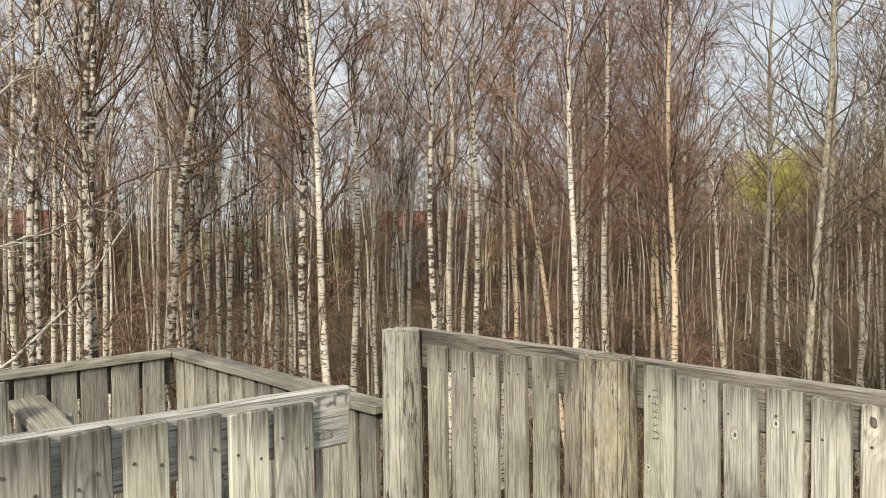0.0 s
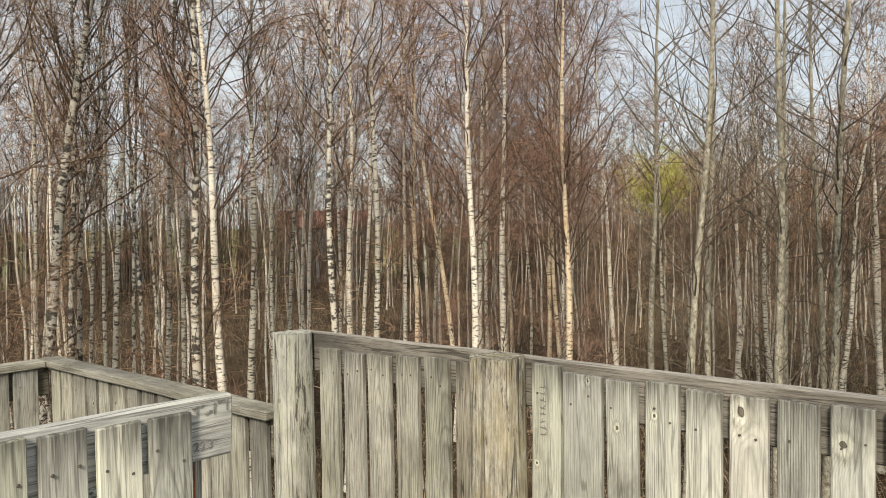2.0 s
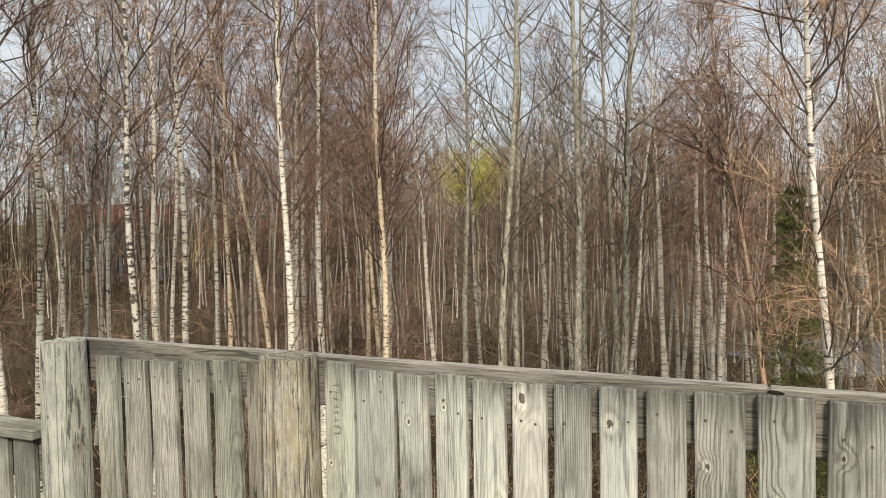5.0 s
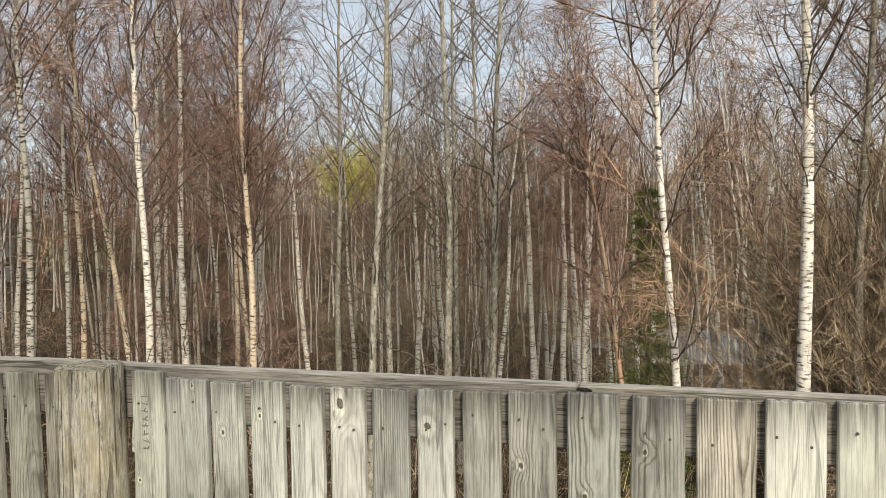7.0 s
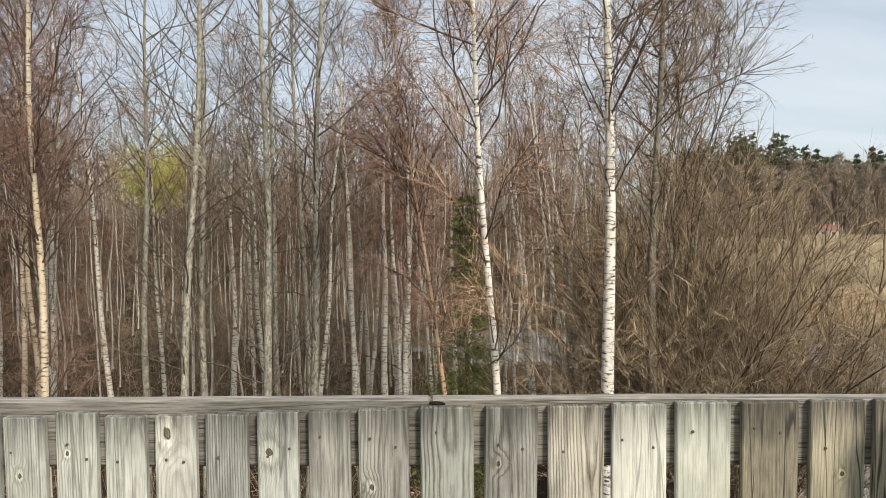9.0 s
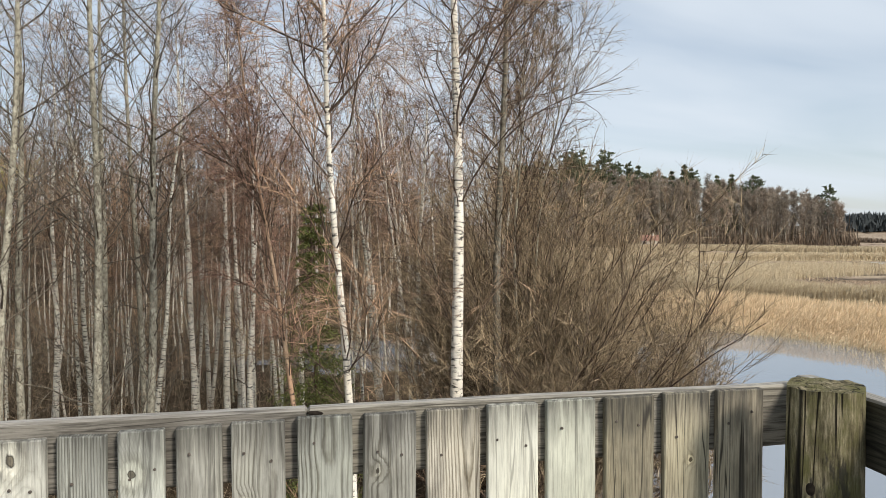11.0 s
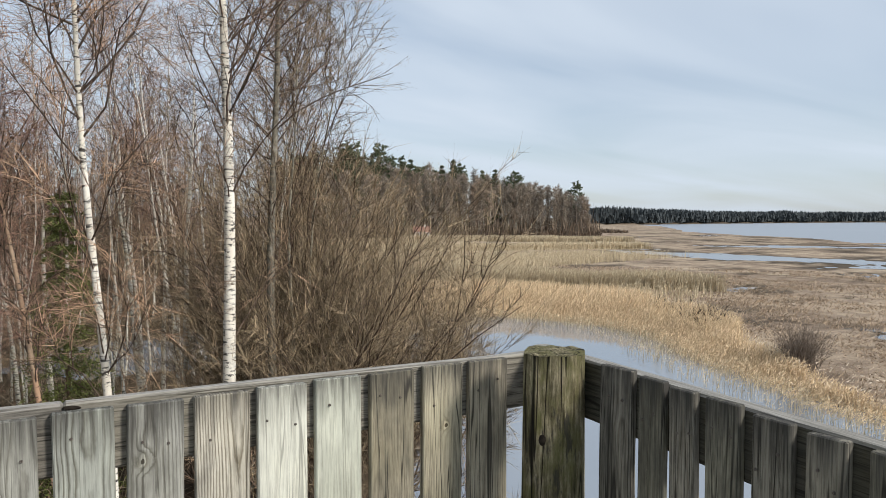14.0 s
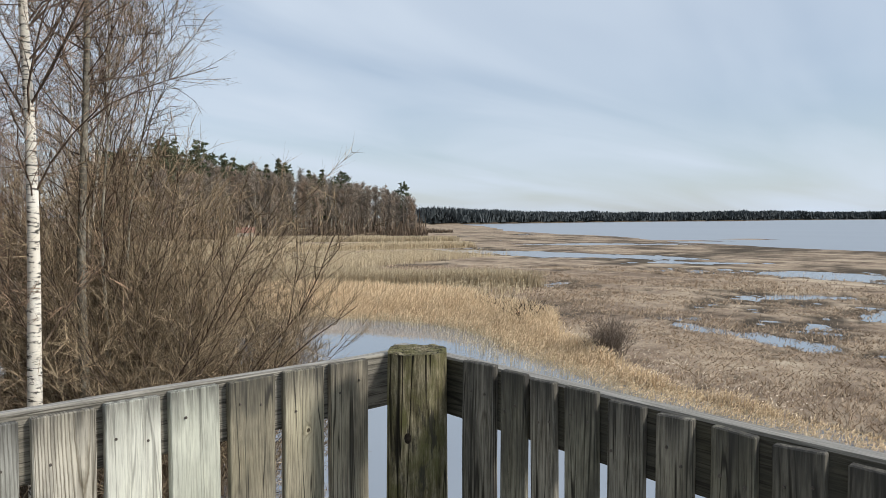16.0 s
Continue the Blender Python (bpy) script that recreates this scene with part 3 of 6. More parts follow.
build_ground()
na = 96
rad = np.array([2.0, 6, 12, 20, 30, 45, 70, 110, 180, 300, 500, 900, 1600, 2800, 4500])
A, R = np.meshgrid(np.arange(na) * 2 * np.pi / na, rad)
i, j = np.meshgrid(np.arange(len(rad) - 1), np.arange(na), indexing="ij")
j2 = (j + 1) % na
q = np.stack([i * na + j, i * na + j2, (i + 1) * na + j2, (i + 1) * na + j], -1).reshape(-1, 4)
wv3 = np.stack([(R * np.sin(A)).ravel(), (R * np.cos(A)).ravel(), np.zeros(R.size)], 1)
water_mesh = mesh_arrays("water", wv3, q, M_WATER)
water = tagged(new("water", water_mesh), "calm grey-blue lake and channel water reflecting the sky", "water", kind="structure")
water.location.z = 0.0


# ---------------------------------------------------------------- the viewing tower
FLOOR = 5.12        # platform
LANDING = 4.82      # stair landing, a little lower
nail_bm = bmesh.new()
bmesh.ops.create_cone(nail_bm, cap_ends=True, segments=8, radius1=0.0034, radius2=0.0026, depth=0.003, matrix=Matrix.Rotation(radians(90), 4, "X"))
NAIL = bm_mesh("nail", nail_bm, M_NAIL)


def board(parent, x0, x1, front, z0, z1, material, seed, along="x", flip=1, nails=2, thick=0.020, name="board", knot=None, grain=None):
    """An upright board; front is the face towards the platform. along: the axis of the fence."""
    r = random.Random(seed)
    w, h = x1 - x0, z1 - z0
    bm = box_bm(-w / 2, w / 2, 0, thick, -h / 2, h / 2, 0.0024, 5, 0.0038, seed)
    for v in bm.verts:
        if v.co.z > h / 2 - 0.02:
            v.co.z += 0.004 * noise.noise(Vector((v.co.x * 40 + seed, 0, 0)))
    me = bm_mesh("board", bm, material)
    ang = {"x": 0, "y": -90 if flip > 0 else 90}[along]
    c_ = (x0 + x1) / 2
    loc = (c_, front, (z0 + z1) / 2) if along == "x" else (front, c_, (z0 + z1) / 2)
    ob = part(name, me, parent, m=pose(*loc, 0, r.uniform(-0.25, 0.25), ang))
    if knot:
        ob["knot"] = [knot[0] - c_, knot[1] - loc[2], knot[2]]
    elif r.random() < 0.4:
        ob["knot"] = [r.uniform(-0.35, 0.35) * w, r.uniform(-0.05, 0.45) * h, r.uniform(0.006, 0.011)]
    else:
        ob["knot"] = [0.0, 0.0, 0.0]
    ob["grain"] = r.uniform(0.35, 1.0) if grain is None else grain
    for i in range(nails):
        nx = (-0.26 if i == 0 else 0.24) * w + r.uniform(-0.008, 0.008)
        part("nail", NAIL, ob, m=pose(nx, -0.0015, h / 2 - 0.05 - r.uniform(0, 0.05), 0, 0, 0))
    return ob


def round_post(parent, x, y, w, d, z0, z1, turn, material, seed, name="post", label=""):
    """A rough squared log with rounded arrises, drying cracks and a worn top."""
    n, rings = 28, 14
    verts, faces = [], []
    for k_ in range(rings + 1):
        z = z0 + (z1 - z0) * (k_ / rings)
        for i in range(n):
            a_ = 2 * math.pi * i / n
            p = 3.6
            c_, s_ = math.cos(a_), math.sin(a_)
            q = (abs(c_) ** p + abs(s_) ** p) ** (-1 / p)
            wob = 1 + 0.025 * noise.noise(Vector((c_ * 2 + seed, s_ * 2, z * 1.5)))
            if (i * 5 + seed) % 9 == 0:
                wob -= 0.035
            top = 0.94 if k_ == rings else 1.0
            verts.append((c_ * q * w / 2 * wob * top, s_ * q * d / 2 * wob * top, z + (0.006 * noise.noise(Vector((c_ * 6, s_ * 6, seed))) if k_ >= rings - 1 else 0)))
        if k_:
            for i in range(n):
                a0, a1 = (k_ - 1) * n + i, (k_ - 1) * n + (i + 1) % n
                faces.append((a0, a1, a1 + n, a0 + n))
    bm = bmesh.new()
    vs = [bm.verts.new(v) for v in verts]
    for f in faces:
        bm.faces.new([vs[i] for i in f])
    ct = bm.verts.new((0, 0, z1 + 0.004))
    for i in range(n):
        bm.faces.new((vs[rings * n + i], vs[rings * n + (i + 1) % n], ct))
    bm.faces.new([vs[i] for i in reversed(range(n))])
    return part(name, bm_mesh("post", bm, material, False), parent, label, pose(x, y, 0, 0, 0, turn))


def beam(parent, name, x0, x1, y0, y1, z0, z1, material, seed=0, label="", tilt=(0, 0), bevel=0.005):
    c_ = Vector(((x0 + x1) / 2, (y0 + y1) / 2, (z0 + z1) / 2))
    bm = box_bm(x0 - c_.x, x1 - c_.x, y0 - c_.y, y1 - c_.y, z0 - c_.z, z1 - c_.z, bevel, 14, 0.004, seed)
    ob = part(name, bm_mesh(name, bm, material), parent, label, pose(*c_, tilt[0], tilt[1], 0))
    ob["grain"] = 0.7
    return ob


# front fence, along x
front = thing("wooden_fence", "weathered grey board fence along the viewing platform", "fence")
LEFT_BOARDS = [(-0.658, -0.566), (-0.536, -0.444), (-0.418, -0.320), (-0.290, -0.198), (-0.170, -0.076), (-0.048, 0.040)]
LEFT_TOPS = [6.217, 6.213, 6.217, 6.225, 6.235, 6.233]
RIGHT_TOPS = [6.255, 6.241, 6.239, 6.243, 6.237, 6.240, 6.240, 6.245, 6.247, 6.249, 6.253, 6.253, 6.255, 6.258, 6.260, 6.262, 6.263, 6.264]
KNOTS = {5: (0.789, 6.203, 0.021), 7: (1.001, 6.162, 0.018), 9: (1.214, 6.088, 0.010), 3: (0.58, 6.16, 0.007), 10: (1.352, 6.03, 0.009), 1: (0.40, 6.226, 0.008)}
RIGHT_BOARDS = [(0.222, 0.313), (0.323, 0.437), (0.452, 0.537), (0.555, 0.640), (0.658, 0.743), (0.762, 0.848), (0.868, 0.955), (0.975, 1.059), (1.082, 1.168),
                (1.188, 1.293), (1.315, 1.424), (1.447, 1.556), (1.578, 1.692), (1.711, 1.822), (1.843, 1.955), (1.978, 2.093), (2.117, 2.230), (2.252, 2.367)]
# last left board: its shade beside the post comes from the dark material
for i, ((p, q), z) in enumerate(zip(LEFT_BOARDS, LEFT_TOPS)):
    board(front, p, q, 1.650, FLOOR - 0.12, z, M_BOARD_DARK if i == 5 else M_BOARD_GREY, 10 + i)
for i, (p, q) in enumerate(RIGHT_BOARDS):
    m_ = M_BOARD_BROWN if i > 14 else M_BOARD_WHITE if i in (5, 13, 14) else M_BOARD_GREY if i in (8, 9, 11) else M_BOARD_WARM if i == 12 else M_BOARD
    board(front, p, q, 1.650, FLOOR - 0.12, RIGHT_TOPS[i], m_, 30 + i, nails=1 + (i * 5) % 2, knot=KNOTS.get(i), grain={8: 0.4, 9: 1.2, 10: 1.35, 11: 1.1, 12: 1.5, 13: 0.15, 14: 0.2}.get(i))
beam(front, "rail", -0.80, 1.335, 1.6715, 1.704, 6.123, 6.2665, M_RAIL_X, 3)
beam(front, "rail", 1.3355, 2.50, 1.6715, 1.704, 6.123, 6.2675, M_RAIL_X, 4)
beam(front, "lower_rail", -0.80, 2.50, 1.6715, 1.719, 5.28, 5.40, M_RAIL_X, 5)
round_post(front, -0.747, 1.605, 0.120, 0.135, -0.2, 6.268, 4, M_POST, 2, label="round-edged grey post with dark drying cracks")
round_post(front, 0.140, 1.600, 0.156, 0.135, -0.2, 6.274, 2, M_POST_TAN, 5, label="lichen-yellowed grey post")

bm = bmesh.new()
bmesh.ops.create_uvsphere(bm, u_segments=12, v_segments=6, radius=1.0, matrix=Matrix.Diagonal((0.017, 0.003, 0.005, 1)))
part("rail_split", bm_mesh("rail_split", bm, M_HOLE), front, "dark broken-out knot in the rail", pose(1.350, 1.670, 6.257, 0, 6, 0))

# side fence, along y: turned from the sun, its shade deepened in the board colour
side = thing("side_fence", "stained dark grey board fence on the lakeward side, shade in its colour", "fence")
SIDE_BOARDS = [(1.246, 1.364), (1.155, 1.243), (1.068, 1.150), (0.964, 1.059), (0.860, 0.957), (0.757, 0.847), (0.646, 0.742), (0.531, 0.632), (0.421, 0.519)]
y = 0.405
while y > -2.0:
    SIDE_BOARDS.append((y - 0.098, y))
    y -= 0.112
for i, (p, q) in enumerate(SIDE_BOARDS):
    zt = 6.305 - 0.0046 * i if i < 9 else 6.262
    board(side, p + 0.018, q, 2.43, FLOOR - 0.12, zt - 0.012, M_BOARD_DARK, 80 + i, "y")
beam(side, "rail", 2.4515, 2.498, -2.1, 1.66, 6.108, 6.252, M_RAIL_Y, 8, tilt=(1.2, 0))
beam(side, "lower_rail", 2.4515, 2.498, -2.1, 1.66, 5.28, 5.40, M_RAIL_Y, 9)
corner = thing("corner_post", "mossy greenish-brown cracked corner post of the viewing platform", "post")
round_post(corner, 2.372, 1.462, 0.152, 0.150, -0.3, 6.312, 44, M_POST_MOSS, 9)
bm = bmesh.new()
bmesh.ops.create_uvsphere(bm, u_segments=10, v_segments=6, radius=0.0105, matrix=Matrix.Diagonal((0.85, 0.30, 1.25, 1)))
part("knot_hole", bm_mesh("knot_hole", bm, M_HOLE), corner, "black knot hole", pose(2.305, 1.418, 6.118, 0, 0, -40))

# inner railing beside the way in, along y
inner = thing("inner_railing", "weathered grey board railing beside the stair opening", "railing")
INNER = [(0.610, 0.700), (0.513, 0.598), (0.418, 0.501), (0.322, 0.402), (0.228, 0.308), (0.130, 0.212)]
y = 0.115
while y > -1.9:
    INNER.append((y - 0.085, y))
    y -= 0.10
# grey boards take the white material: sunlight this face lacks is in the colour
for i, (p, q) in enumerate(INNER):
    board(inner, p + 0.002, q - 0.002, 0.037, FLOOR - 0.1, 6.292 + 0.0065 * min(i, 9), M_BOARD_WHITE if i % 4 else M_BOARD, 140 + i, "y", -1, thick=0.013)
rail_in = beam(inner, "rail", -0.006, 0.021, -1.95, 0.806, 6.233, 6.356, M_RAIL_PALE, 12, tilt=(-2.15, 0))
round_post(inner, -0.03, 0.56, 0.10, 0.10, 0.2, 6.16, 0, M_POST, 4)

beam(inner, "end_post", -0.085, -0.010, 0.690, 0.752, LANDING, 6.235, M_BOARD_WHITE, 13, "pale weathered upright under the rail end")
beam(inner, "bracket", -0.0095, -0.0035, 0.706, 0.729, 6.085, 6.172, M_RUST, 14, "rust-orange iron bracket", bevel=0.0015)

# floor of the platform and the landing: planks
deck = thing("platform_deck", "weathered grey plank deck of the viewing tower", "deck")
yy = -2.05
i = 0
while yy < 1.64:
    beam(deck, "plank", 0.05, 2.44, yy, yy + 0.118, FLOOR - 0.035, FLOOR, M_CAP_X, 200 + i, bevel=0.003)
    yy += 0.126
    i += 1
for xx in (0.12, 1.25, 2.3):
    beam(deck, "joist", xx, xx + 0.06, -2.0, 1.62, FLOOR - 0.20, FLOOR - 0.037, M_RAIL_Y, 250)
for xx, yy in ((2.36, -1.98), (0.0, -1.98)):
    round_post(deck, xx, yy, 0.15, 0.15, -0.2, 6.2, 0, M_POST, 6)

landing = thing("stair_landing", "weathered plank stair landing below the platform", "landing")
xx = -2.62
i = 0
while xx < -0.03:
    beam(landing, "plank", xx, xx + 0.118, -0.6, 1.60, LANDING - 0.035, LANDING, M_CAP_Y, 300 + i, bevel=0.003)
    xx += 0.126
    i += 1
for yy in (-0.5, 0.5, 1.5):
    beam(landing, "joist", -2.62, 0.0, yy, yy + 0.06, LANDING - 0.2, LANDING - 0.037, M_RAIL_X, 330)
for xx, yy in ((-2.62, 1.62), (-2.62, -0.55), (-1.3, 1.62)):
    round_post(landing, xx, yy, 0.12, 0.12, 0.2, LANDING - 0.04, 0, M_POST, 7)

rail_l = thing("landing_railing", "weathered board railing with a flat cap round the stair landing", "railing")
xx = -2.60
i = 0
while xx < -0.86:
    w = 0.088 + 0.012 * ((i * 7) % 3)
    board(rail_l, xx, min(xx + w, -0.85), 1.560, LANDING - 0.1, 5.945, M_BOARD_GREY, 400 + i, "x", nails=1)
    xx += w + 0.028
    i += 1
yy = 1.50
i = 0
while yy > -0.6:
    w = 0.115 + 0.012 * ((i * 5) % 3)
    board(rail_l, yy - w, yy, -2.60, LANDING - 0.1, 5.945, M_BOARD_GREY, 440 + i, "y", -1, nails=1)
    yy -= w + 0.022
    i += 1
beam(rail_l, "rail", -2.62, -0.84, 1.5815, 1.628, 5.80, 5.945, M_RAIL_X, 21)
beam(rail_l, "rail", -2.667, -2.6215, -0.6, 1.56, 5.80, 5.945, M_RAIL_Y, 22)
beam(rail_l, "cap", -2.70, -0.82, 1.535, 1.645, 5.948, 5.982, M_CAP_X, 23)
beam(rail_l, "cap", -2.70, -2.585, -0.62, 1.533, 5.948, 5.982, M_CAP_Y, 24)

# stair railing beyond the opening: a short run of boards and a sloping cap
stair = thing("stair_railing", "weathered stair railing with a sloping plank cap", "railing")
yy = 0.44
i = 0
while yy > -0.6:
    board(stair, yy - 0.095, yy, -1.24, LANDING - 0.05, 6.185, M_BOARD, 480 + i, "y", -1, nails=1)
    yy -= 0.105
    i += 1
beam(stair, "rail", -1.298, -1.2615, -0.62, 0.44, 6.03, 6.15, M_RAIL_Y, 31)
cap = part("cap", bm_mesh("cap", box_bm(-0.30, 0.30, -0.055, 0.055, -0.017, 0.017, 0.004, 6, 0.003, 32), M_CAP_X), stair, "sloping plank cap", pose(-1.14, 0.575, 5.99, 0, 17, 8))
for k_, (px, py) in enumerate(((-1.37, 0.54), (-1.35, 0.62))):
    beam(stair, "baluster", px - 0.02, px + 0.02, py - 0.035, py + 0.035, LANDING, 6.03, M_BOARD, 34 + k_)


# marks cut and pencilled into the wood
def strokes(parent, name, label, m, marks, width=0.0035):
    """Thin dark strokes on a face: each mark is x0, z0, x1, z1 in metres on that face."""
    bm = bmesh.new()
    for x0, z0, x1, z1 in marks:
        d = Vector((x1 - x0, 0, z1 - z0))
        L = d.length
        bmesh.ops.create_cube(bm, size=1.0, matrix=Matrix.Translation(((x0 + x1) / 2, 0, (z0 + z1) / 2)) @ Matrix.Rotation(-math.atan2(d.z, d.x), 4, "Y") @ Matrix.Diagonal((L, 0.0016, width, 1)))
    return part(name, bm_mesh(name, bm, M_MARK), parent, label, m)


mr = random.Random(5)
marks = []
for n_ in range(8):
    mz = -0.014 - 0.019 * n_
    marks += [(-0.010, mz + mr.uniform(-0.004, 0.004), 0.006 + mr.uniform(0, 0.006), mz + mr.uniform(-0.004, 0.004)), (mr.uniform(-0.008, 0.008), mz, mr.uniform(-0.008, 0.008), mz + 0.009)]
strokes(front, "carved_mark", "faint pencilled marks", pose(0.262, 1.6478, 6.205), marks, 0.0012)
strokes(inner, "carved_mark", "pencilled bars", pose(0.0235, 0.755, 6.284, 0, 0, 90), [(-0.045, 0.006, -0.020, 0.010), (-0.036, -0.012, -0.034, 0.008), (-0.016, -0.010, -0.002, -0.004), (0.004, -0.012, 0.006, 0.010), (0.012, 0.010, 0.030, 0.010), (0.034, -0.010, 0.036, 0.012)], 0.003)
txt = bpy.data.curves.new("date", "FONT")
txt.body = "22.3"
txt.size = 0.026
txt.extrude = 0.0006
txt.materials.append(M_MARK)
part("pencilled_date", txt, inner, "pencilled date on the rail end", pose(0.0222, 0.712, 6.204, 90, 0, 90))


# ---------------------------------------------------------------- trees
class Soup:
    """Collects triangles of many thin tapered limbs."""

    def __init__(self):
        self.v, self.f, self.n = [], [], 0

    def tubes(self, pts, rad, sides):
        """pts: m x k x 3 (m limbs of k points), rad: m x k."""
        m, k_ = pts.shape[:2]
        d = np.gradient(pts, axis=1)
        d /= np.linalg.norm(d, axis=2, keepdims=True) + 1e-9
        ref = np.where(np.abs(d[..., 2:3]) > 0.9, np.array([1.0, 0, 0]), np.array([0, 0, 1.0]))
        u = np.cross(d, ref)
        u /= np.linalg.norm(u, axis=2, keepdims=True) + 1e-9
        w = np.cross(d, u)
        a_ = np.arange(sides) * 2 * np.pi / sides
        ring = pts[:, :, None] + rad[:, :, None, None] * (np.cos(a_)[None, None, :, None] * u[:, :, None] + np.sin(a_)[None, None, :, None] * w[:, :, None])
        idx = self.n + np.arange(m * k_ * sides).reshape(m, k_, sides)
        p, q = idx[:, :-1], idx[:, 1:]
        p2, q2 = np.roll(p, -1, 2), np.roll(q, -1, 2)
        t = np.concatenate([np.stack([p, p2, q2], -1).reshape(-1, 3), np.stack([p, q2, q], -1).reshape(-1, 3)])
        self.v.append(ring.reshape(-1, 3))
        self.f.append(t)
        self.n += m * k_ * sides

    def spikes(self, base, tip, r):
        """Three-sided needles from base to tip."""
        m = len(base)
        d = tip - base
        d /= np.linalg.norm(d, axis=1, keepdims=True) + 1e-9
        ref = np.where(np.abs(d[:, 2:3]) > 0.9, np.array([1.0, 0, 0]), np.array([0, 0, 1.0]))
        u = np.cross(d, ref)
        u /= np.linalg.norm(u, axis=1, keepdims=True) + 1e-9
        w = np.cross(d, u)
        r = np.broadcast_to(np.asarray(r, float), (m,))[:, None]
        ring = [base + r * (math.cos(q) * u + math.sin(q) * w) for q in (0, 2.094, 4.189)]
        v = np.stack([*ring, tip], 1).reshape(-1, 3)
        b = self.n + 4 * np.arange(m)[:, None]
        self.f.append(np.concatenate([b + np.array([0, 1, 3]), b + np.array([1, 2, 3]), b + np.array([2, 0, 3])]))
        self.v.append(v)
        self.n += 4 * m

    def blades(self, base, tip, width):
        """Flat leaf-like triangles."""
        m = len(base)
        d = tip - base
        sdir = np.cross(d, rng.normal(0, 1, (m, 3)))
        sdir /= np.linalg.norm(sdir, axis=1, keepdims=True) + 1e-9
        w = np.broadcast_to(np.asarray(width, float), (m,))[:, None]
        v = np.stack([base - sdir * w, base + sdir * w, tip], 1).reshape(-1, 3)
        self.f.append(self.n + np.arange(3 * m).reshape(-1, 3))
        self.v.append(v)
        self.n += 3 * m

    def mesh(self, name, material, smooth_=False):
        return mesh_arrays(name, np.concatenate(self.v), np.concatenate(self.f), material, smooth_)


def unit(v):
    return v / (np.linalg.norm(v, axis=-1, keepdims=True) + 1e-9)


def grow(height, r0, limbs=34, second=7, twigs=7, clear=0.32, up=0.75, spread=0.20, droop=0.25, bend=0.25, kink=None, twig_len=0.45, twig_r=0.0032, sides=8, flat=False, seg2=4, lsides=4, curl=0.14, low_limbs=0.11):
    """A bare tree: returns its trunk and its crown of limbs and twigs as triangle soups."""
    trunk, limb, twig = Soup(), Soup(), Soup()
    k_ = 18
    t = np.linspace(0, 1, k_)
    ph = rng.uniform(0, 6.28, 4)
    off = np.stack([bend * (np.sin(t * 4.2 + ph[0]) - np.sin(ph[0])) * t + (0.02 + 0.2 * bend) * np.sin(t * 15 + ph[1]), bend * (np.sin(t * 3.7 + ph[2]) - np.sin(ph[2])) * t + (0.02 + 0.2 * bend) * np.sin(t * 13 + ph[3])], 1) * height / 14
    if kink is not None:
        off[:, 0] += np.where(t > kink, (t - kink) * 0.9, 0)
    pts = np.column_stack([off, t * height])
    rad = r0 * (1 - 0.93 * t ** 0.9) + 0.003
    rad[0] *= 1.35
    trunk.tubes(pts[None], rad[None], sides)

    def on_trunk(q):
        return np.stack([np.interp(q, t, pts[:, i]) for i in range(3)], 1), np.interp(q, t, rad)

    q = np.sort(rng.uniform(clear, 0.985, limbs))
    q[: int(low_limbs * limbs)] = rng.uniform(clear * 0.4, clear, int(low_limbs * limbs))
    b, br = on_trunk(q)
    az = rng.uniform(0, 6.28, limbs)
    length = height * spread * (0.35 + 0.65 * np.sin(np.clip((1 - q) / (1 - clear), 0, 1) * 2.3 + 0.25)) * rng.uniform(0.6, 1.2, limbs)
    d0 = unit(np.stack([np.cos(az), np.sin(az), up + rng.normal(0, 0.22, limbs) + 0.5 * q], 1))
    n1 = 6
    s = np.linspace(0, 1, n1)
    P = np.zeros((limbs, n1, 3))
    P[:, 0] = b
    d = d0.copy()
    for i in range(1, n1):
        d = unit(d + rng.normal(0, 0.20, (limbs, 3)) + np.array([0, 0, curl - (0 if i < 3 else droop * 0.3)]))
        P[:, i] = P[:, i - 1] + d * (length / (n1 - 1))[:, None]
    R = np.minimum(br * 0.45, 0.003 + length * 0.0042)[:, None] * (1 - 0.8 * s)[None] + 0.0015
    limb.tubes(P, R, lsides)
    # second order
    m2 = limbs * second
    own = np.repeat(np.arange(limbs), second)
    sq = rng.uniform(0.18, 1.0, m2)
    fi = sq * (n1 - 1)
    i0 = np.minimum(fi.astype(int), n1 - 2)
    fr = (fi - i0)[:, None]
    B2 = P[own, i0] * (1 - fr) + P[own, i0 + 1] * fr
    dl = unit(P[own, i0 + 1] - P[own, i0])
    L2 = length[own] * rng.uniform(0.18, 0.48, m2) * (1.15 - 0.6 * sq) + 0.15
    D2 = unit(dl * 0.9 + rng.normal(0, 0.55, (m2, 3)) + np.array([0, 0, 0.15]))
    n2 = seg2
    P2 = np.zeros((m2, n2, 3))
    P2[:, 0] = B2
    for i in range(1, n2):
        D2 = unit(D2 + rng.normal(0, 0.16, (m2, 3)) + np.array([0, 0, -droop * 0.5]))
        P2[:, i] = P2[:, i - 1] + D2 * (L2 / (n2 - 1))[:, None]
    R2 = (0.0026 + L2 * 0.0032)[:, None] * (1 - 0.75 * np.linspace(0, 1, n2))[None]
    if seg2 < 3:
        limb.spikes(P2[:, 0], P2[:, -1], R2[:, 0])
    else:
        limb.tubes(P2, R2, 3)
    # twigs
    m3 = m2 * twigs
    own = np.repeat(np.arange(m2), twigs)
    sq = rng.uniform(0.1, 1.0, m3)
    fi = sq * (n2 - 1)
    i0 = np.minimum(fi.astype(int), n2 - 2)
    fr = (fi - i0)[:, None]
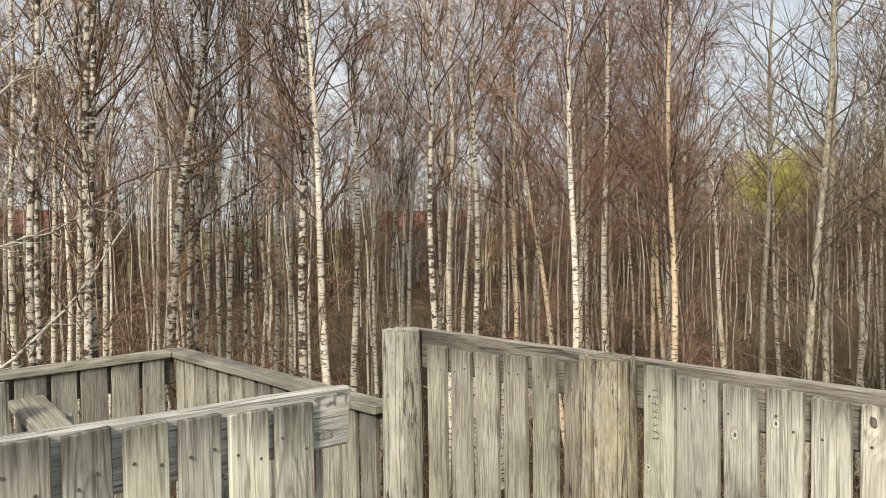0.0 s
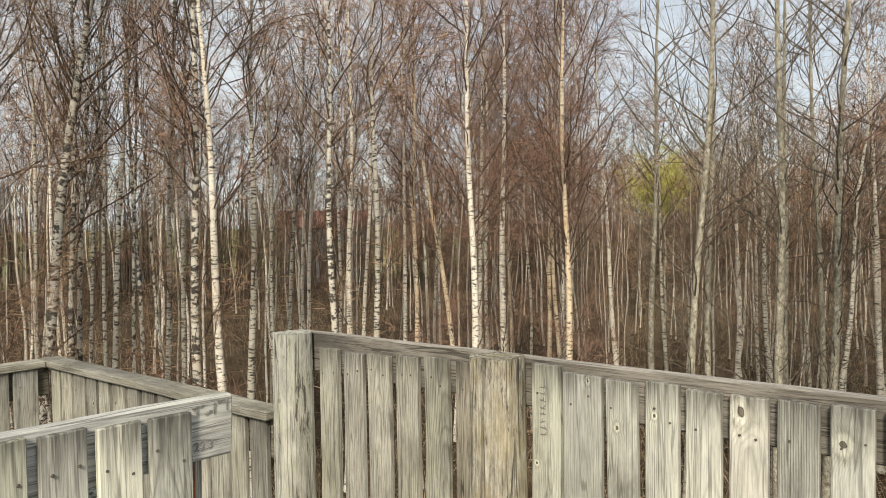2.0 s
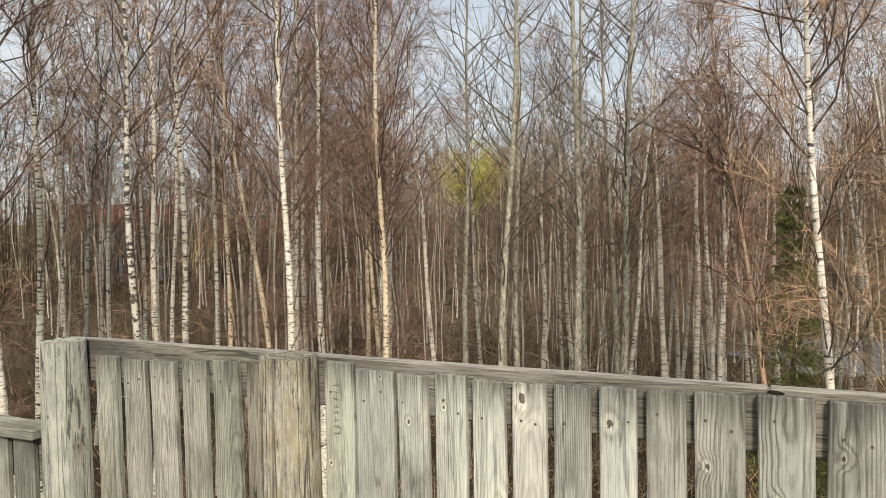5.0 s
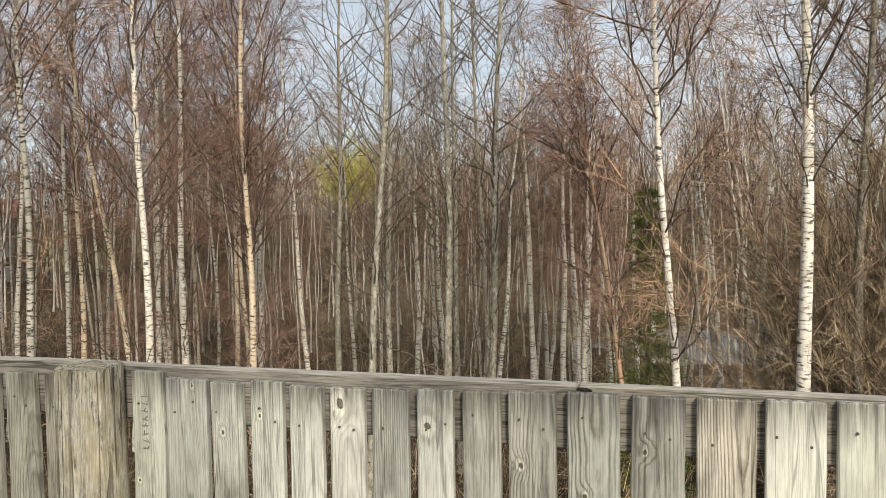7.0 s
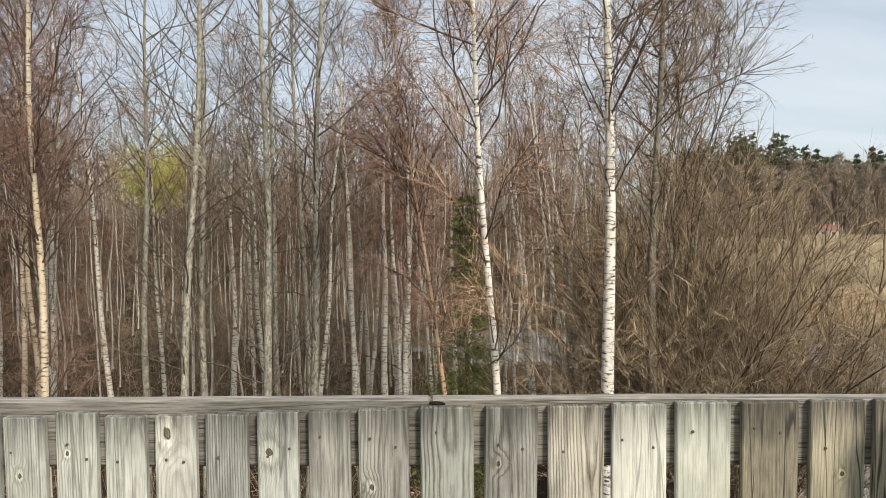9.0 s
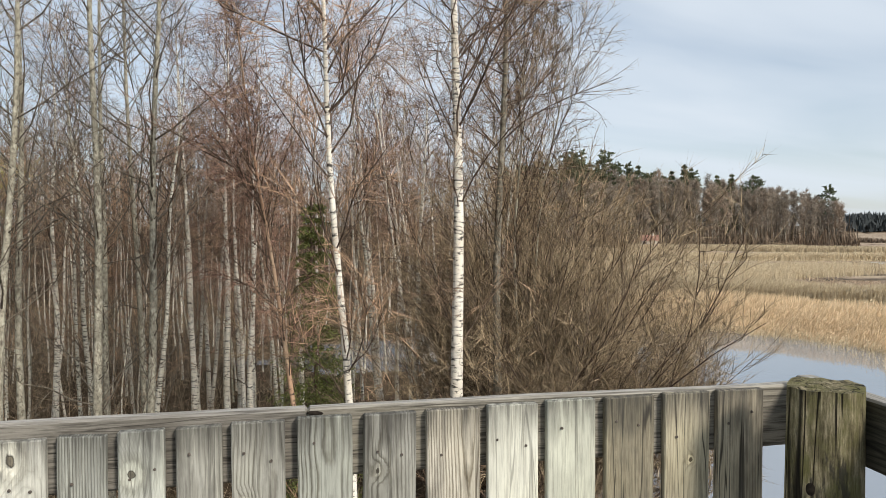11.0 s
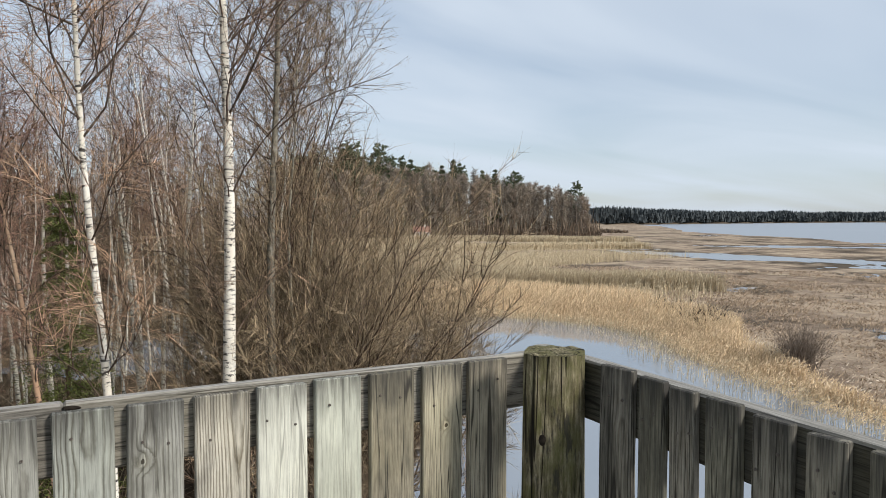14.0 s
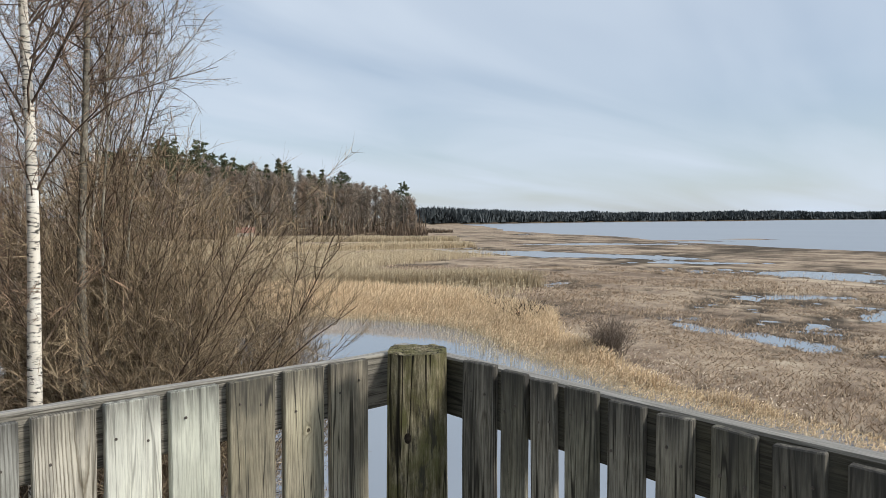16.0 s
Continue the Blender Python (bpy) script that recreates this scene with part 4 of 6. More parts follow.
    B3 = P2[own, i0] * (1 - fr) + P2[own, i0 + 1] * fr
    d3 = unit(unit(P2[own, i0 + 1] - P2[own, i0]) + rng.normal(0, 0.5, (m3, 3)) + np.array([0, 0, -droop]))
    T3 = B3 + d3 * (twig_len * rng.uniform(0.4, 1.25, m3))[:, None]
    if flat:
        twig.blades(B3, T3, twig_r)
    else:
        twig.spikes(B3, T3, twig_r)
    return trunk, limb, twig


def tree(name, label, category, group, bark, twig_mat, limb_mat=None, **kw):
    tr, li, tw_ = grow(**kw)
    ob = thing(name, label, category, group)
    part("trunk", tr.mesh("trunk", bark, True), ob)
    cr_ = part("crown", li.mesh("crown", limb_mat or (M_LIMB_GREY if bark is M_ALDER else M_LIMB)), ob, "dark curving bare limbs")
    part("twigwork", tw_.mesh("twigwork", twig_mat), cr_, "fine bare twigs")
    return ob


def stand(bx, by, tx=None, ty=None, dz=5.0, turn=0.0, size=1.0, seen_from=4.3):
    """The pose of a tree whose stem goes through two places on the plan, the second dz higher."""
    g = float(ground_height(np.array([bx]), np.array([by]))[0])
    if tx is not None and seen_from:
        bx, by = bx - (tx - bx) / dz * (seen_from - g), by - (ty - by) / dz * (seen_from - g)
        tx, ty, dz = tx, ty, dz + seen_from - g
    axis = Vector((0, 0, 1)) if tx is None else Vector((tx - bx, ty - by, dz)).normalized()
    rot = Vector((0, 0, 1)).rotation_difference(axis).to_matrix().to_4x4()
    return Matrix.Translation((bx, by, max(g, 0.0) - 0.12)) @ rot @ Matrix.Rotation(turn, 4, "Z") @ Matrix.Scale(size, 4)


GROVE = "bare birches and alders of the grove"
BIRCH_L = "bare white-barked birch with reddish-brown twigs"
GREY_L = "bare greyish birch with brown twigs in the grove"
ALDER_L = "tall grey-barked bare alder with upswept branches"
GOLD_L = "bare birch with golden-orange peeling bark"

# stems that stand out: place at 4.3 m height, lean over 5 m, radius of the stem
RUGGED = [(-8.86, 3.08, 0.03, 0.09, 0.053), (-8.83, 3.15, 0.02, 0.05, 0.061), (-9.01, 6.97, -0.12, -0.18, 0.063), (-6.06, 10, -0.06, -0.04, 0.058), (-7.01, 12.38, 0.05, 0.04, 0.064)]
NEAR = [(1.9, 7.98, -0.23, 0.01, 0.04), (3.36, 9.1, -0.01, 0, 0.072)]
WHITE = [
    (-9.03, 2.45, 0.02, 0.09, 0.053), (-11.88, 3.31, 0.01, 0.03, 0.049), (-11.09, 5.54, 0.06, 0.13, 0.049), (-11.06, 5.59, 0.09, 0.18, 0.039), (-10.68, 6.36, 0.07, 0.13, 0.034), (-10.61, 6.49, -0.07, -0.12, 0.034), 
    (-9.23, 6.65, 0.01, 0.01, 0.063), (-7.85, 8.42, -0.06, -0.06, 0.058), (-10.45, 6.77, -0.14, -0.24, 0.024), (-10.9, 11.74, 0.07, 0.07, 0.061), (-12.74, 14.14, 0.17, 0.17, 0.05), (-7.26, 18.1, -0.26, -0.13, 0.057), 
    (-4.35, 19.23, -0.02, -0.01, 0.05)]
WHITE_DEEP = [
    (-1.34, 19.9, -0.16, -0.02, 0.05), (-1.39, 22.92, 0.26, 0.03, 0.041), (-1.36, 22.92, -0.28, -0.03, 0.049), (-0.39, 20.01, 0.03, 0, 0.057), (-0.11, 20.03, -0.26, -0.02, 0.05), (0.41, 17.06, 0.15, 0.01, 0.055), 
    (1.48, 23.09, -0.09, 0, 0.041), (2.01, 23.09, 0.05, -0, 0.041), (3.77, 14.91, 0.26, -0.04, 0.059), (4.27, 19.9, -0.47, 0.07, 0.05), (7.3, 22.34, 0.13, -0.04, 0.049), (6.82, 19.36, 0.3, -0.09, 0.057)]
WHITE_BANK = [(3.57, 21.03, -0.46, 0.05, 0.045), (4.17, 18.93, -0.71, 0.1, 0.041), (4.6, 19.88, -0.64, 0.1, 0.043), (4.91, 13.16, 0.49, -0.13, 0.039), (3.2, 22.07, -0.25, 0.02, 0.039), (0.25, 20.12, 0.18, 0.01, 0.043), (4.44, 21.93, 0.14, -0.02, 0.039), (5.41, 20.75, -0.27, 0.05, 0.038), (-0.83, 22.04, 0.37, 0.04, 0.039), (-0.25, 21.09, -0.1, -0.01, 0.045), (-1.27, 19.98, -0.2, -0.03, 0.043)]
GREYS = [
    (-11.97, 2.96, 0.02, 0.07, 0.049), (-11.82, 3.54, 0.02, 0.08, 0.039), (-11.61, 4.22, 0.08, 0.24, 0.044), (-11.72, 3.87, 0.05, 0.16, 0.039), (-11.29, 5.07, 0.02, 0.04, 0.044), (-11, 5.73, 0.11, 0.22, 0.034), 
    (-10.82, 6.09, 0.16, 0.3, 0.044), (-11.62, 7.55, 0.08, 0.13, 0.064), (-13.15, 8.87, 0.1, 0.15, 0.055), (-10.73, 8.87, 0.04, 0.05, 0.064), (-12.03, 10.46, 0.01, 0.01, 0.055), (-14.13, 12.63, 0.26, 0.31, 0.057), 
    (-10.88, 5.97, 0.05, 0.09, 0.034), (-13.24, 13.64, 0.01, 0.01, 0.057)]
GREYS_DEEP = [
    (-9.05, 10.76, 0.01, 0.01, 0.059), (-9.97, 12.62, 0.05, 0.04, 0.055), (-13.18, 17.77, 0.18, 0.14, 0.049), (-8.57, 13.74, 0.13, 0.09, 0.055), (-10.16, 16.29, 0.06, 0.05, 0.057), (-6.06, 18.63, -0.1, -0.04, 0.057), 
    (-2.94, 16.52, -0.22, -0.06, 0.055), (-3.9, 19.36, -0.09, -0.02, 0.05), (-1.16, 14.87, 0.39, 0.07, 0.059), (0.49, 23.07, -0.5, -0.02, 0.049), (3.15, 23.03, 0.4, -0.03, 0.049), (3.36, 23.02, 0.45, -0.04, 0.049), 
    (3.39, 20, -0.44, 0.04, 0.057)]
GOLDEN = [(-4.66, 10.88, -0.02, -0.01, 0.058), (-9.74, 12.82, 0.01, 0.01, 0.055), (-9.14, 13.31, -0.55, -0.44, 0.061), (-11.28, 19.15, -0.06, -0.04, 0.041), (-8.75, 17.18, 0.05, 0.03, 0.057), (-8.56, 17.29, -0.17, -0.1, 0.057)]
REDDISH = [(1.34, 10.09, -0.64, -0.02, 0.036)]
ALDERS = [
    (-2.9, 11.81, 0.29, 0.1, 0.058), (-1.67, 12.2, -0.01, -0, 0.063), (-0.95, 12.36, 0.13, 0.03, 0.058), (4.41, 11, 0.07, -0.02, 0.061), (-5.21, 15.74, 0.08, 0.03, 0.061), (-3.44, 14.27, 0.07, 0.02, 0.059), 
    (-2.59, 16.61, -0.03, -0.01, 0.061), (-1.92, 16.76, -0.17, -0.04, 0.055)]
SAPLINGS = [(-9.77, 4.29, 0, 0, 0.03), (-9.63, 4.64, -0.04, -0.1, 0.026), (-9.87, 4.05, -0.15, -0.42, 0.021)]


def lean(row, turn, size=1.0):
    bx, by, lx, ly, _ = row
    return stand(bx, by, bx + lx, by + ly, 5.0, turn, size)


for i, row in enumerate(RUGGED):
    ob = tree("birch", "rugged white birch with black-flecked bark", "tree", GROVE, M_BIRCH_OLD if i < 2 else M_BIRCH, M_TWIG_BROWN if i < 2 else M_TWIG_RED, height=14.5 - 0.3 * i, r0=row[4] * 1.5, limbs=46, second=9, twigs=8, clear=0.36, up=0.95, spread=0.17, droop=0.2, bend=0.05, sides=10)
    ob.matrix_basis = lean(row, i * 1.3)
for i, row in enumerate(NEAR):
    ob = tree("birch", BIRCH_L, "tree", GROVE, M_BIRCH_NEAR, M_TWIG_BROWN, height=11.5 + 1.8 * i, r0=row[4] * 1.55, limbs=62, second=9, twigs=8, clear=0.42, up=0.80, spread=0.17, droop=0.1, curl=0.12, bend=0.045, sides=12, low_limbs=0.14)
    ob.matrix_basis = lean(row, i * 1.3)
forked = tree("birch", "rugged white birch with black-flecked bark", "tree", GROVE, M_BIRCH_OLD, M_TWIG_BROWN, height=15, r0=0.125, limbs=46, second=9, twigs=8, clear=0.3, spread=0.22, bend=0.08, sides=10)
forked.matrix_basis = stand(-10.75, 4.85, -10.5, 5.35, 4.3)
for i, row in enumerate(GOLDEN):
    big = i == 0
    ob = tree("birch", GOLD_L, "tree", GROVE, M_BIRCH_GOLD, M_TWIG_RED, height=12.5 if big else 12, r0=row[4] * 1.45, limbs=60 if big else 46, second=10, twigs=12 if big else 10, clear=0.34, up=1.05, spread=0.19, bend=0.06)
    ob.matrix_basis = lean(row, i * 0.9)
for i, row in enumerate(REDDISH):
    ob = tree("birch", "slender birch with peeling orange-red bark", "tree", GROVE, M_BIRCH_RED, M_TWIG_RED, height=9.5, r0=row[4] * 1.5, limbs=44, second=9, twigs=8, clear=0.42, up=1.3, spread=0.14, bend=0.07, low_limbs=0)
    ob.matrix_basis = lean(row, 0.4)
for i, row in enumerate(ALDERS):
    dark = i == 3
    ob = tree("alder", ALDER_L, "tree", GROVE, M_ALDER_DARK if dark else M_ALDER, M_TWIG_OLIVE if dark else M_TWIG_GREY, limb_mat=M_LIMB if dark else None, height=14.5, r0=row[4] * 1.45, limbs=90 if dark else 54, second=11 if dark else 6, twigs=9 if dark else 4, clear=0.42 if dark else 0.2, up=0.45 if dark else 0.62, spread=0.17 if dark else 0.16, droop=0.0, bend=0.04, twig_len=0.34, twig_r=0.0026, curl=0.10, low_limbs=0.0 if dark else 0.06)
    ob.matrix_basis = lean(row, i * 1.7)
for i, row in enumerate(SAPLINGS):
    ob = tree("birch", "thin white birch sapling", "tree", GROVE, M_BIRCH, M_TWIG_BROWN, height=5.6, r0=row[4] * 1.5, limbs=16, second=5, twigs=5, clear=0.5, up=1.3, spread=0.12, bend=0.28, sides=6)
    ob.matrix_basis = lean(row, i * 1.7)

# a tree beside the landing, seen only by the crooked limbs that it holds out
reach = thing("birch", "grey birch holding out long crooked limbs past the landing", "tree", GROVE, at=(-4.75, 0.55, 0.5))
tr, li, tw_ = Soup(), Soup(), Soup()
t_ = np.linspace(0, 1, 12)
tr.tubes(np.column_stack([0.05 * np.sin(5 * t_), 0.05 * np.cos(4 * t_), t_ * 9.5 - 0.2])[None], (0.07 * (1 - 0.85 * t_))[None], 8)
HELD_OUT = [((0.05, 0.2, 4.9), (0.42, 1.5, 6.35), 0.017), ((0.06, 0.2, 5.85), (0.35, 1.25, 6.36), 0.013), ((0.0, 0.1, 6.6), (0.4, 1.0, 7.5), 0.013), ((0.0, 0.1, 5.6), (0.3, 0.75, 6.9), 0.010), ((0, 0.1, 7.0), (0.3, 1.25, 8.1), 0.012)]
for a_, b_, r_ in HELD_OUT:
    a_, b_ = np.array(a_), np.array(b_)
    u = np.linspace(0, 1, 14)[:, None]
    P = a_ + (b_ - a_) * u + np.cumsum(rng.normal(0, 0.02, (14, 3)), 0) * np.sin(np.pi * u) + np.array([0, 0, -0.10]) * np.sin(np.pi * u)
    li.tubes(P[None], (r_ * (1 - 0.8 * u[:, 0]))[None], 6)
    n_ = 16
    k0 = rng.integers(2, 13, n_)
    d = unit(unit(b_ - a_) + rng.normal(0, 0.65, (n_, 3)))
    Q = P[k0][:, None] + (d * rng.uniform(0.12, 0.4, n_)[:, None])[:, None] * np.linspace(0, 1, 4)[None, :, None] + np.cumsum(rng.normal(0, 0.012, (n_, 4, 3)), 1) * np.array([0, 1, 1, 1])[None, :, None]
    li.tubes(Q, np.broadcast_to(0.0034 * (1 - 0.7 * np.linspace(0, 1, 4)), (n_, 4)), 4)
    own = np.repeat(np.arange(n_), 6)
    B = Q[own, rng.integers(1, 4, len(own))]
    tw_.spikes(B, B + unit(d[own] + rng.normal(0, 0.6, (len(own), 3))) * rng.uniform(0.05, 0.18, len(own))[:, None], 0.0013)
part("trunk", tr.mesh("trunk", M_BIRCH_GREY, True), reach)
cr_ = part("crown", li.mesh("crown", M_BIRCH_GREY, True), reach, "long crooked pale-grey limbs")
part("twigwork", tw_.mesh("twigwork", M_TWIG_BROWN), cr_, "fine bare twigs")

# slim stems in their own places: a few shapes, copied
SLIM = dict(flat=True, seg2=2, lsides=3, sides=7, bend=0.05, height=13.0, r0=0.075, droop=0.18)
SLIMS = {}
for i in range(3):
    SLIMS["white", i] = tree("birch", BIRCH_L, "tree", GROVE, M_BIRCH, M_TWIG_RED if i else M_TWIG_BROWN, limbs=28, second=8, twigs=7, clear=0.45, up=1.2, spread=0.17, twig_r=0.0042, twig_len=0.5, **SLIM)
    SLIMS["rugged", i] = tree("birch", "greyish white birch with black-flecked bark", "tree", GROVE, M_BIRCH_OLD, M_TWIG_BROWN, limbs=30, second=7, twigs=7, clear=0.38, up=1.1, spread=0.17, twig_r=0.0042, twig_len=0.5, **SLIM)
    SLIMS["grey", i] = tree("birch", GREY_L, "tree", GROVE, M_BIRCH_GREY, M_TWIG_BROWN, limbs=30, second=7, twigs=7, clear=0.36, up=1.05, spread=0.18, twig_r=0.0042, twig_len=0.5, **SLIM)
fresh_slim = set(SLIMS)
for kind, rows in (("rugged", WHITE[:9]), ("white", WHITE[9:]), ("white", WHITE_DEEP), ("white", WHITE_BANK), ("grey", GREYS), ("grey", GREYS_DEEP)):
    for i, row in enumerate(rows):
        far_ = math.hypot(row[0] - 1.3, row[1])
        tall = rng.uniform(0.95, 1.12) if row[0] < -3.6 * row[1] / 10 else (6.6 + far_ * rng.uniform(0.15, 0.20)) / 13.0
        m = lean(row, rng.uniform(0, 6.28)) @ Matrix.Diagonal((row[4] / 0.050, row[4] / 0.050, tall, 1))
        key = (kind, i % 3)
        if key in fresh_slim:
            fresh_slim.remove(key)
            SLIMS[key].matrix_basis = m
        else:
            copy_thing(SLIMS[key], m)

# the rest of the grove: a few stems, copied
KINDS = []
SMALL = dict(flat=True, seg2=2, lsides=3, sides=6)
for i in range(6):
    KINDS.append(tree("birch", BIRCH_L, "tree", GROVE, M_BIRCH, M_TWIG_RED if i % 2 else M_TWIG_BROWN, height=12.5 + i * 0.8, r0=0.046 + 0.006 * i, limbs=32, second=9, twigs=8, clear=0.34, up=1.2, spread=0.185, droop=0.2, bend=0.2, twig_r=0.0042, twig_len=0.5, **SMALL))
for i in range(4):
    KINDS.append(tree("birch", GREY_L, "tree", GROVE, M_BIRCH_GREY, M_TWIG_BROWN, height=12 + i, r0=0.052, limbs=32, second=9, twigs=8, clear=0.24, up=1.05, spread=0.19, droop=0.18, bend=0.25, twig_r=0.0042, twig_len=0.5, **SMALL))
for i in range(3):
    KINDS.append(tree("alder", ALDER_L, "tree", GROVE, M_ALDER, M_TWIG_GREY, height=12.5 + i, r0=0.058, limbs=34, second=8, twigs=7, clear=0.22, up=1.1, spread=0.18, droop=0.0, bend=0.2, twig_r=0.0034, **SMALL))
# farther birches, their twigs coloured dark for the shade between the stems
FARK = []
for i in range(5):
    white = i < 3
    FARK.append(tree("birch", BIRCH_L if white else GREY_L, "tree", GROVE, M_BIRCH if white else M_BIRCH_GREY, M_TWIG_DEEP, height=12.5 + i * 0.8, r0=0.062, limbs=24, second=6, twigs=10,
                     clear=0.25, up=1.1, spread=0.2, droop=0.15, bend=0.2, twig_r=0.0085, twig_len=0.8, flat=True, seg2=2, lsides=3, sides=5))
FARN = []
for i in range(4):
    FARN.append(tree("birch", BIRCH_L if i < 3 else GREY_L, "tree", GROVE, M_BIRCH if i < 3 else M_BIRCH_GREY, M_TWIG_BROWN if i % 2 else M_TWIG_GREY, limb_mat=M_LIMB_GREY, height=12.5 + i * 0.8, r0=0.058, limbs=24, second=6, twigs=9,
                     clear=0.25, up=1.1, spread=0.2, droop=0.15, bend=0.2, twig_r=0.008, twig_len=0.7, flat=True, seg2=2, lsides=3, sides=5))
taken = [(b_[0], b_[1]) for b_ in RUGGED + NEAR + WHITE + WHITE_DEEP + GREYS + GREYS_DEEP + GOLDEN + REDDISH + ALDERS]
used = {}


def plant(want, r0, r1, power, b0, b1, kinds, gap):
    done, tries = 0, 0
    while done < want and tries < 12000:
        tries += 1
        r = r0 + (r1 - r0) * rng.uniform() ** power
        bear = rng.uniform(b0, b1)
        bx, by = r * math.sin(radians(bear)) + 0.5, r * math.cos(radians(bear))
        if abs(bear + 20.6) < 2.2 and r < 37:
            continue
        if bear > -42 and r < 14.5:
            continue
        ax, ay = np.array([bx]), np.array([by])
        if channel(ax, ay)[0] < 1.0 or marsh_side(ax, ay)[0] > 0.02:
            continue
        if min((bx - q[0]) ** 2 + (by - q[1]) ** 2 for q in taken) < gap ** 2:
            continue
        taken.append((bx, by))
        sz = rng.uniform(0.75, 1.1) if bear < -27 else min(1.0, (6.0 + r * rng.uniform(0.09, 0.19)) / 14.0)
        fresh = [k_ for k_ in kinds if k_.name not in used]
        kind = fresh[0] if fresh else kinds[rng.integers(0, len(kinds))]
        m = stand(bx, by, bx + rng.normal(0, 0.22), by + rng.normal(0, 0.22), 5.0, rng.uniform(0, 6.28), sz, 0)
        if fresh:
            used[kind.name] = True
            kind.matrix_basis = m
        else:
            copy_thing(kind, m)
        done += 1


plant(6, 16, 24, 1.0, -84, -40, KINDS, 0.8)
plant(40, 19, 34, 0.7, -84, 3, KINDS[::-1], 0.9)
plant(22, 18, 30, 0.8, -50, -22, KINDS[1:6:2], 0.7)
plant(50, 20, 33, 0.8, -24, 14, KINDS[:6], 0.65)
plant(66, 32, 58, 0.8, -84, -27, FARK, 1.0)
plant(52, 30, 52, 0.8, -27, 12, FARN, 1.0)

# scrub and saplings under the trees
rng = np.random.default_rng(23)
scrub = Soup()
n = 13000
r = 9 + 50 * rng.uniform(size=n) ** 0.8
bear = np.radians(rng.uniform(-84, 17, n))
bx, by = r * np.sin(bear), r * np.cos(bear)
ok = (channel(bx, by) > 0.3) & (marsh_side(bx, by) < 0.1) & ~((np.abs(bx) < 4) & (by < 6)) & (rng.uniform(size=n) < np.interp(np.degrees(bear), [-50, -30, -15, 6, 8.5, 13, 16], [0.45, 0.7, 1.0, 1.0, 0.3, 0.3, 1.0]))
bx, by = bx[ok], by[ok]
base = np.stack([bx, by, ground_height(bx, by) - 0.05], 1)
hgt = rng.gamma(1.7, 0.62, len(bx)) + 0.35
tip = base + np.column_stack([rng.normal(0, 0.26, (len(bx), 2)) * hgt[:, None], hgt])
scrub.spikes(base, tip, 0.003 + 0.0016 * hgt)
for j in range(10):
    s = rng.uniform(0.15, 1.0, len(bx))[:, None]
    b = base + (tip - base) * s
    d = unit(rng.normal(0, 0.7, b.shape) + np.array([0, 0, 0.35]))
    scrub.blades(b, b + d * (0.15 + hgt * rng.uniform(0.15, 0.5, len(bx)))[:, None], 0.0045)
tagged(new("undergrowth", scrub.mesh("undergrowth", M_SCRUB)), "bare brown scrub and saplings under the trees", "undergrowth", kind="stuff")


